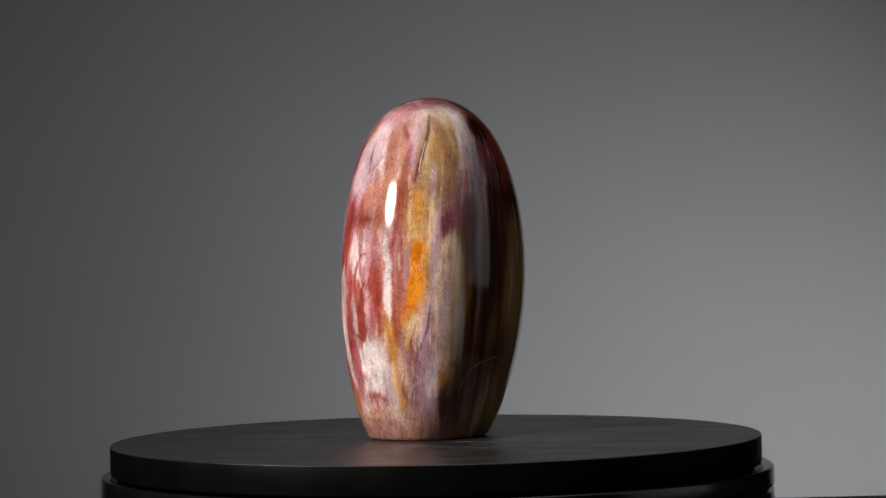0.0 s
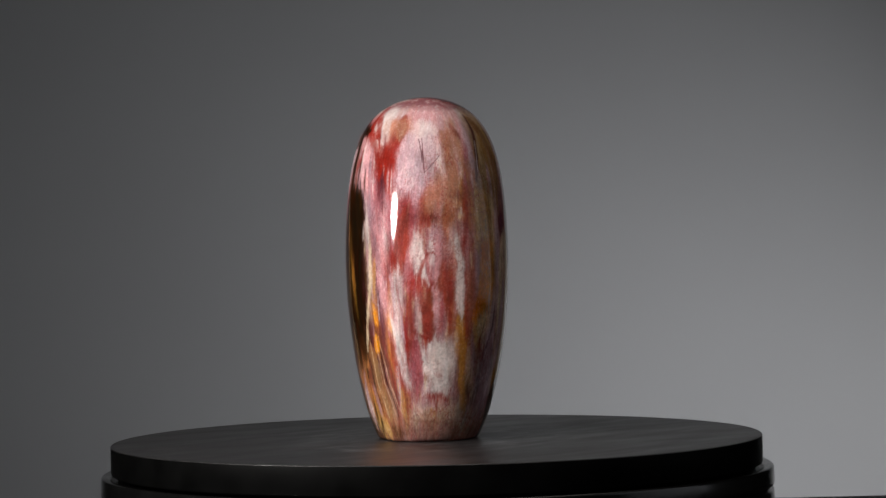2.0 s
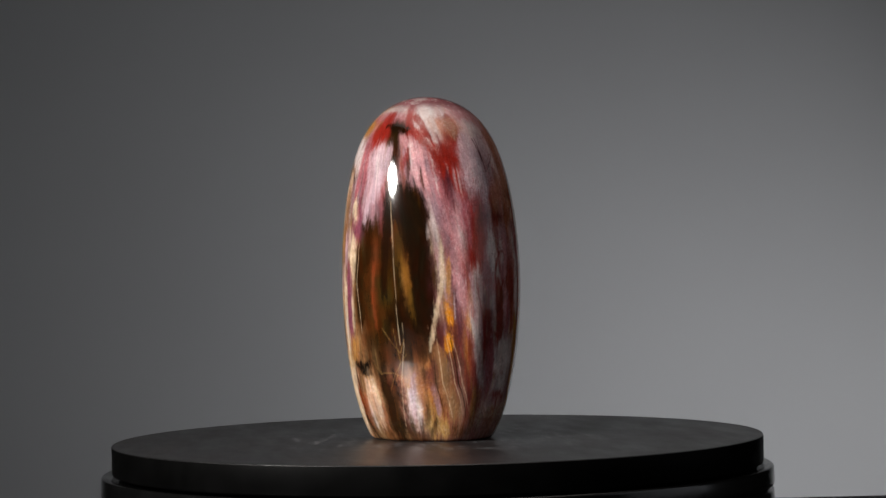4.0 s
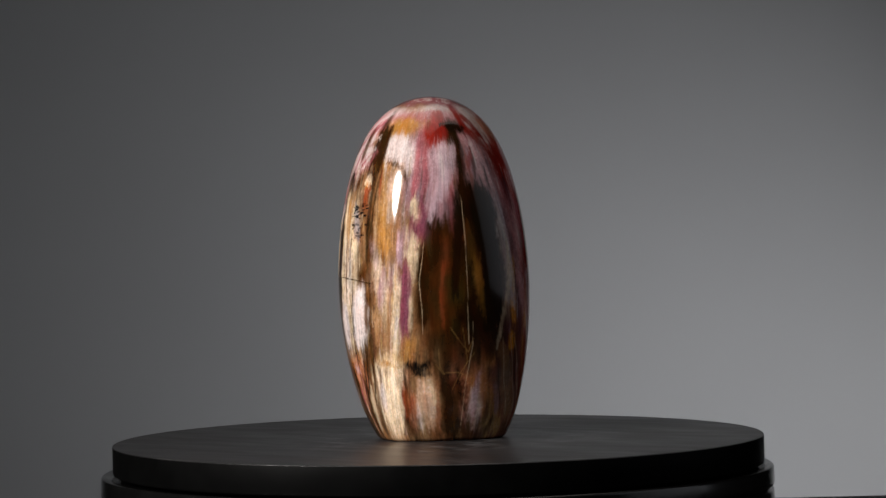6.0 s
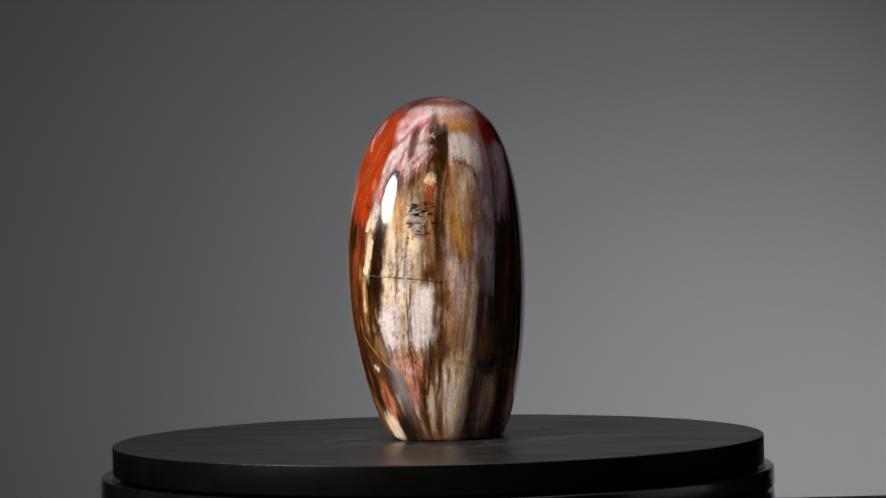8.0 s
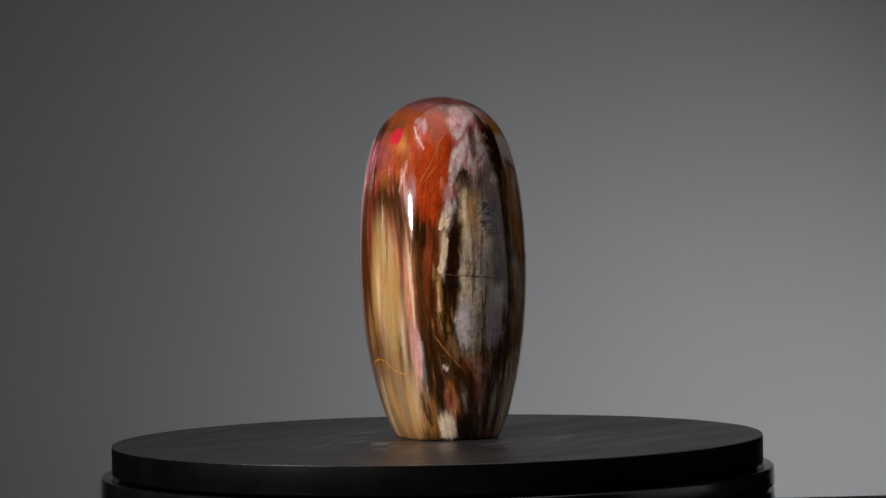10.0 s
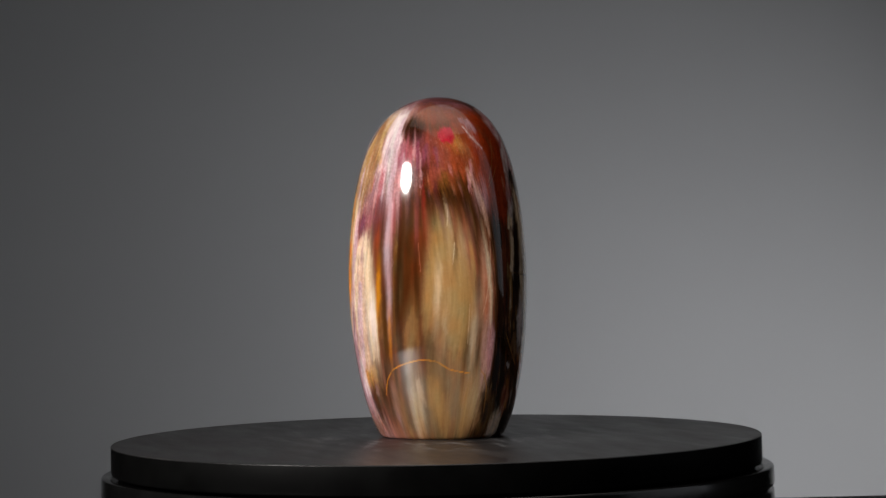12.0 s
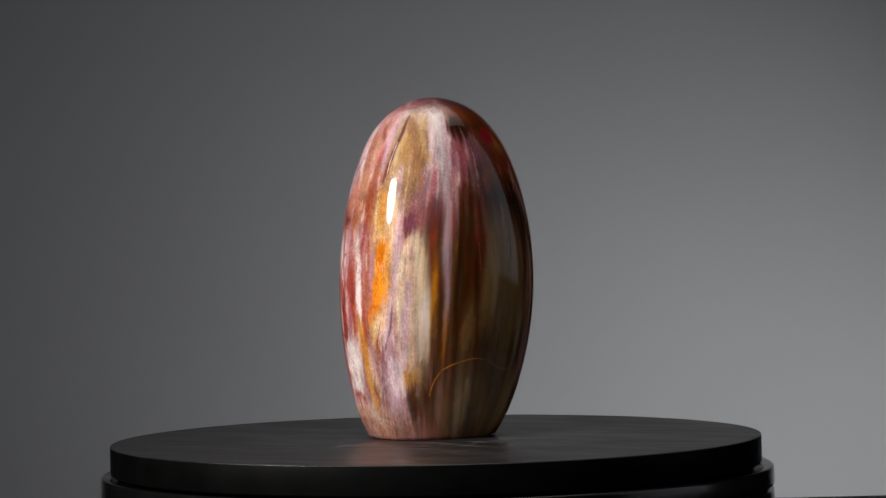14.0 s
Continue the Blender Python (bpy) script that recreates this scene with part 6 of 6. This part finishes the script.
    p.stroke("amber", 1.31, 1.00, 0.30, (306.5, 77.3), (307.0, 67.2), (305.8, 56.7))
    p.stroke("umber", 0.52, 0.90, 0.35, (307.8, 64.5), (306.5, 53.2))
    p.stroke("brown", 1.05, 0.80, 0.40, (310.8, 71.9), (310.2, 54.4))
    p.stroke("amber", 0.65, 0.80, 0.40, (311.8, 46.6), (311.2, 36.5))
    p.stroke("lilac", 1.83, 0.85, 0.40, (291.8, 72.3), (289.5, 52.1), (287.2, 33.8))
    p.stroke("white", 1.57, 0.70, 0.50, (281.0, 36.5), (287.2, 21.0))
    p.stroke("mauve", 1.05, 0.80, 0.40, (270.8, 47.0), (270.0, 23.7), (278.8, 10.5))
    p.stroke("lilac", 1.83, 0.80, 0.40, (274.5, 36.5), (280.0, 21.0))
    p.stroke("magenta", 2.09, 0.95, 0.35, (289.8, 97.9), (298.2, 98.3))
    p.stroke("rose", 1.31, 0.80, 0.40, (302.5, 123.2), (303.0, 110.4))
    p.stroke("lilac", 1.57, 0.90, 0.40, (307.2, 146.5), (310.2, 127.8), (309.8, 112.7), (311.8, 97.5))
    p.stroke("white", 1.05, 0.80, 0.40, (301.5, 149.2), (304.5, 133.3))
    p.stroke("magenta", 1.83, 0.70, 0.50, (315.0, 135.6), (315.8, 122.8))
    p.stroke("pink", 0.52, 0.80, 0.40, (312.8, 115.0), (312.2, 97.5), (313.5, 79.7))
    p.stroke("brown", 1.83, 0.80, 0.40, (318.5, 115.0), (317.5, 89.8))
    p.stroke("honey", 1.31, 0.80, 0.40, (248.5, 46.6), (247.5, 28.4), (254.2, 14.0))
    p.stroke("umber", 1.57, 0.90, 0.40, (298.2, 19.8), (294.5, 9.3))
    p.stroke("salmon", 0.52, 0.70, 0.40, (306.8, 36.5), (305.5, 21.0))
    p.stroke("tan", 2.62, 0.70, 0.50, (310.5, 23.3), (314.2, 10.5))
    # broad cocoa stroke: shade low on the foot, put into the colour
    p.stroke("cocoa", 3.66, 0.35, 0.70, (207.0, 5.1), (242.5, 3.5), (282.8, 3.9))
    p.stroke("brick", 0.52, 0.70, 0.50, (209.8, 16.3), (225.8, 12.4), (234.2, 14.4))
    p.stroke("cocoa", 0.52, 0.60, 0.50, (225.0, 9.7), (241.5, 7.8), (255.0, 9.7))
    p.stroke("brick", 0.47, 0.70, 0.50, (205.8, 11.7), (224.0, 9.3), (240.5, 10.5))
    p.stroke("brick", 0.52, 0.60, 0.50, (252.0, 11.3), (284.3, 6.6), (295.5, 5.1))
    p.stroke("red", 1.05, 0.70, 0.50, (155.8, 122.4), (162.0, 132.1))
    p.stroke("cocoa", 0.79, 0.70, 0.50, (86.2, 33.0), (84.2, 13.6))
    p.stroke("umber", 0.52, 0.80, 0.40, (75.0, 44.7), (70.2, 21.4))
    p.stroke("brown", 0.65, 0.80, 0.40, (63.8, 44.3), (63.8, 34.2), (63.0, 23.7))
    p.stroke("umber", 0.79, 0.80, 0.40, (70.2, 36.9), (65.5, 11.3))
    p.stroke("brown", 1.05, 0.70, 0.40, (78.2, 46.6), (80.5, 21.4), (77.8, 5.8))
    p.stroke("mauve", 1.31, 0.70, 0.50, (112.2, 96.8), (110.0, 79.3))
    p.stroke("magenta", 1.05, 0.70, 0.50, (119.0, 101.8), (115.0, 86.7))
    p.stroke("honey", 2.62, 0.50, 0.60, (93.2, 112.3), (89.0, 87.0))
    p.stroke("lilac", 2.09, 0.60, 0.50, (82.2, 89.8), (87.0, 79.3))
    p.stroke("mauve", 1.83, 0.60, 0.50, (90.8, 71.9), (89.8, 61.8))
    p.stroke("honey", 1.05, 0.80, 0.50, (85.5, 35.4), (97.8, 36.1))
    p.stroke("white", 1.31, 0.70, 0.50, (86.8, 26.4), (87.5, 15.9))
    p.stroke("cocoa", 0.79, 0.70, 0.50, (81.8, 51.7), (82.0, 36.5))
    p.stroke("rose", 1.05, 0.70, 0.50, (59.8, 24.1), (59.0, 17.5))
    p.stroke("lilac", 1.31, 0.70, 0.50, (63.8, 31.9), (59.5, 33.0))
    p.stroke("cream", 0.52, 0.80, 0.40, (56.5, 90.1), (56.2, 67.2))
    p.stroke("brown", 0.52, 0.80, 0.40, (60.0, 97.5), (60.5, 77.3), (59.3, 64.9))
    p.stroke("brown", 0.52, 0.80, 0.40, (65.2, 92.5), (63.5, 82.4))
    for k in range(26):
        f, z = 192 + k * 4.3, 2.5 + (k * 7 % 9)
        p.stroke(("cocoa", "brick", "plum")[k % 3], 0.45, 0.55, 0.5, (f, z), (f + 3.0, z + 2.2), (f + 7.0, z + 1.0))
    # the foot's shade painted in as a cocoa tint
    p.patch(240, 5.0, 52.0, 8.0, "cocoa", 0.6, 0.40)
    p.marble()
    p.stroke("white", 3.66, 0.55, 0.35, (230.8, 43.9), (234.2, 35.4), (235.0, 26.0))
    p.stroke("white", 3.14, 0.55, 0.35, (72.8, 66.8), (70.0, 57.1), (66.8, 44.3))
    p.stroke("white", 3.40, 0.55, 0.35, (57.7, 60.2), (56.2, 52.1), (56.0, 45.9))
    p.stroke("white", 3.66, 0.55, 0.35, (72.8, 67.2), (70.8, 57.1), (69.0, 45.5))
    p.stroke("white", 2.09, 0.55, 0.35, (37.8, 10.5), (27.5, 2.7))
    p.stroke("cream", 2.36, 0.55, 0.35, (38.5, 9.3), (27.5, 3.1))
    p.stroke("tangerine", 2.62, 1.00, 0.22, (264.2, 88.6), (263.8, 82.4))
    p.stroke("cream", 1.31, 1.00, 0.25, (45.0, 101.8), (43.0, 96.0))
    p.stroke("cream", 1.31, 1.00, 0.25, (47.0, 90.1), (45.5, 82.8), (42.8, 77.7))
    p.stroke("white", 1.05, 1.00, 0.25, (39.8, 34.2), (42.0, 33.0))
    p.stroke("scarlet", 2.88, 1.00, 0.20, (350.8, 140.3), (349.0, 137.2))
    p.stroke("cream", 1.31, 1.00, 0.25, (47.5, 100.3), (46.0, 97.1))
    p.stroke("cream", 1.05, 1.00, 0.25, (47.5, 90.9), (46.0, 83.2), (43.8, 76.9))
    p.stroke("plum", 0.26, 0.80, 0.50, (213.8, 136.8), (217.5, 130.2), (218.5, 125.9))
    p.stroke("white", 0.22, 0.80, 0.50, (268.8, 136.0), (265.8, 127.5), (264.5, 121.6))
    p.stroke("plum", 0.26, 0.90, 0.40, (216.5, 136.8), (219.2, 127.8), (221.0, 121.2))
    p.stroke("plum", 0.22, 0.70, 0.50, (221.0, 121.2), (232.5, 129.0))
    p.stroke("plum", 0.26, 0.70, 0.50, (185.2, 119.3), (181.8, 110.4))
    p.stroke("cream", 0.21, 0.48, 0.40, (164.2, 47.0), (166.0, 26.8), (172.5, 11.3))
    p.stroke("cream", 0.21, 0.48, 0.40, (169.2, 47.0), (174.0, 26.8), (184.3, 12.4))
    p.stroke("cream", 0.21, 0.48, 0.40, (173.5, 44.7), (180.8, 26.8), (195.5, 14.0))
    p.stroke("umber", 0.26, 0.80, 0.40, (162.0, 44.3), (162.2, 26.4), (165.8, 13.6))
    p.stroke("umber", 0.26, 0.80, 0.40, (171.5, 47.0), (177.0, 26.8), (191.0, 11.3))
    p.stroke("cream", 0.17, 0.57, 0.40, (127.7, 90.5), (127.0, 81.2), (125.7, 72.3), (127.5, 59.8), (127.7, 49.0))
    p.stroke("cream", 0.17, 0.57, 0.40, (148.0, 111.1), (148.3, 99.9), (148.3, 84.7), (148.0, 61.8), (147.8, 43.9))
    p.stroke("cream", 0.17, 0.48, 0.40, (149.8, 54.0), (149.5, 43.9), (145.8, 26.0), (142.8, 3.5))
    p.stroke("gold", 0.17, 0.38, 0.40, (125.5, 72.3), (121.8, 70.7))
    p.stroke("gold", 0.21, 0.38, 0.40, (140.5, 51.7), (144.0, 45.5), (147.5, 40.4), (149.8, 46.6))
    p.stroke("gold", 0.21, 0.38, 0.40, (133.2, 35.4), (136.5, 31.1), (142.5, 31.5), (146.5, 29.9))
    p.stroke("gold", 0.21, 0.38, 0.40, (140.0, 23.7), (143.8, 31.1), (147.5, 36.5), (150.2, 40.0))
    p.stroke("gold", 0.17, 0.38, 0.40, (135.0, 42.0), (135.2, 34.2), (137.2, 30.7))
    p.stroke("gold", 0.17, 0.38, 0.40, (145.5, 51.7), (147.0, 36.5), (143.0, 26.4))
    p.stroke("dark", 0.26, 0.90, 0.40, (64.2, 67.6), (64.2, 57.1), (63.8, 49.3))
    p.stroke("gold", 0.17, 0.38, 0.40, (34.5, 123.6), (28.8, 118.9), (17.2, 113.5))
    p.stroke("cream", 0.21, 0.54, 0.35, (43.0, 72.7), (40.8, 59.8), (42.5, 50.9))
    p.stroke("gold", 0.21, 0.38, 0.40, (38.0, 80.0), (44.0, 75.8), (54.0, 75.0))
    p.stroke("umber", 0.26, 0.90, 0.40, (54.0, 75.0), (66.2, 73.8), (81.8, 71.9))
    p.stroke("black", 0.26, 0.90, 0.40, (65.8, 71.1), (65.8, 64.5), (64.5, 59.5))
    p.stroke("black", 0.22, 0.90, 0.40, (65.5, 58.3), (65.0, 47.0))
    p.stroke("black", 0.26, 0.80, 0.40, (64.0, 82.4), (63.5, 75.0))
    p.stroke("honey", 0.26, 0.90, 0.40, (36.5, 48.2), (45.0, 39.2), (51.8, 33.0))
    p.stroke("honey", 0.26, 0.80, 0.40, (54.5, 36.9), (59.5, 26.8))
    p.stroke("gold", 0.17, 0.38, 0.40, (37.2, 137.9), (29.8, 125.1), (20.0, 116.2))
    p.stroke("cream", 0.21, 0.48, 0.40, (3.7, 89.8), (356.8, 72.3), (351.0, 57.1))
    p.stroke("cream", 0.21, 0.48, 0.40, (343.8, 61.8), (343.2, 43.9))
    p.stroke("pink", 0.26, 0.50, 0.40, (357.0, 122.8), (353.2, 112.3))
    p.stroke("pink", 0.26, 0.50, 0.40, (0.8, 120.1), (358.5, 111.1))
    p.stroke("cream", 0.21, 0.54, 0.40, (338.0, 104.9), (336.5, 97.5))
    p.stroke("cream", 0.21, 0.54, 0.40, (338.8, 89.8), (337.2, 79.7))
    p.stroke("salmon", 0.26, 0.70, 0.40, (324.2, 89.8), (325.0, 76.9))
    p.stroke("plum", 0.26, 0.80, 0.40, (263.5, 54.4), (258.8, 44.3))
    p.stroke("amber", 0.24, 0.90, 0.40, (305.2, 20.6), (306.5, 24.1), (308.2, 28.0), (311.5, 32.3), (315.0, 34.2), (319.2, 35.7), (323.8, 36.9), (327.2, 36.9), (330.8, 36.1), (332.5, 35.0), (335.8, 32.6), (340.5, 31.5), (346.0, 30.7))
    p.stroke("honey", 0.31, 0.60, 0.40, (351.0, 33.0), (356.2, 29.9), (2.0, 23.3), (5.8, 12.8))
    speckles(p)
    p.fibres()
    p.crown()


def petrified_wood():
    around, up = 1120, 600
    zn = np.linspace(0, 1, up)
    zn = zn * (2 - zn)
    phi = np.arange(around) * 2 * math.pi / around
    P, Z = np.meshgrid(phi, zn)
    h, d = support(P, Z)
    x, y, z = (h * np.cos(P) - d * np.sin(P)), (h * np.sin(P) + d * np.cos(P)), Z * HEIGHT * 1000
    # the top closes to one point, the foot has a small worn edge
    foot = np.clip(1 - z / 1.6, 0, 1) ** 2 * 0.035
    x, y = x * (1 - foot), y * (1 - foot)
    pattern = Pattern(P, z, np.stack((x, y, z), -1))
    mineral_bands(pattern)
    x, y = x - pattern.dent * np.cos(P), y - pattern.dent * np.sin(P)
    co = np.stack((x, y, z), -1).reshape(-1, 3) / 1000
    i = np.arange(up - 1)[:, None] * around
    k = np.arange(around)[None, :]
    k2 = (k + 1) % around
    quads = np.stack((i + k, i + k2, i + around + k2, i + around + k), -1).reshape(-1, 4)
    n = len(co)
    co = np.vstack((co, (co[:around].mean(0),)))
    cap = np.stack((np.full(around, n), (np.arange(around) + 1) % around, np.arange(around)), -1)
    loops = np.concatenate((quads.ravel(), cap.ravel())).astype(np.int32)
    starts = np.concatenate((np.arange(len(quads)) * 4, len(quads) * 4 + np.arange(around) * 3)).astype(np.int32)
    me = bpy.data.meshes.new("petrified_wood")
    me.vertices.add(len(co))
    me.vertices.foreach_set("co", co.astype(np.float32).ravel())
    me.loops.add(len(loops))
    me.loops.foreach_set("vertex_index", loops)
    me.polygons.add(len(starts))
    me.polygons.foreach_set("loop_start", starts)
    me.update(calc_edges=True)
    me.validate()
    me.polygons.foreach_set("use_smooth", np.ones(len(me.polygons), bool))
    rgba = np.ones((len(co), 4), np.float32)
    rgba[:n, :3] = np.clip(pattern.rgb.reshape(-1, 3), 0, 1)
    rgba[:n, 3] = pattern.lively.ravel()
    me.color_attributes.new("mineral", "FLOAT_COLOR", "POINT").data.foreach_set("color", rgba.ravel())
    me.materials.append(STONE)
    return tagged(new("petrified_wood", me), "polished upright petrified wood freeform, red, cream and brown", "stone")


room()
table()
backdrop()
platter = turntable()
stone = petrified_wood()


def motions():
    steps = 29
    for ob, off, up, slip in ((platter, 0.0, -TABLE, 0.0006), (stone, 0.0005, 0.0, 0.0)):
        rows = []
        for k in range(steps):
            t = SECONDS * k / (steps - 1)
            a = TURN * t
            rows.append((t, pose(off, 0, up, 0, 0, a) @ pose(slip * math.cos(radians(-162)), slip * math.sin(radians(-162)), 0)))
        walk(ob, rows)


motions()
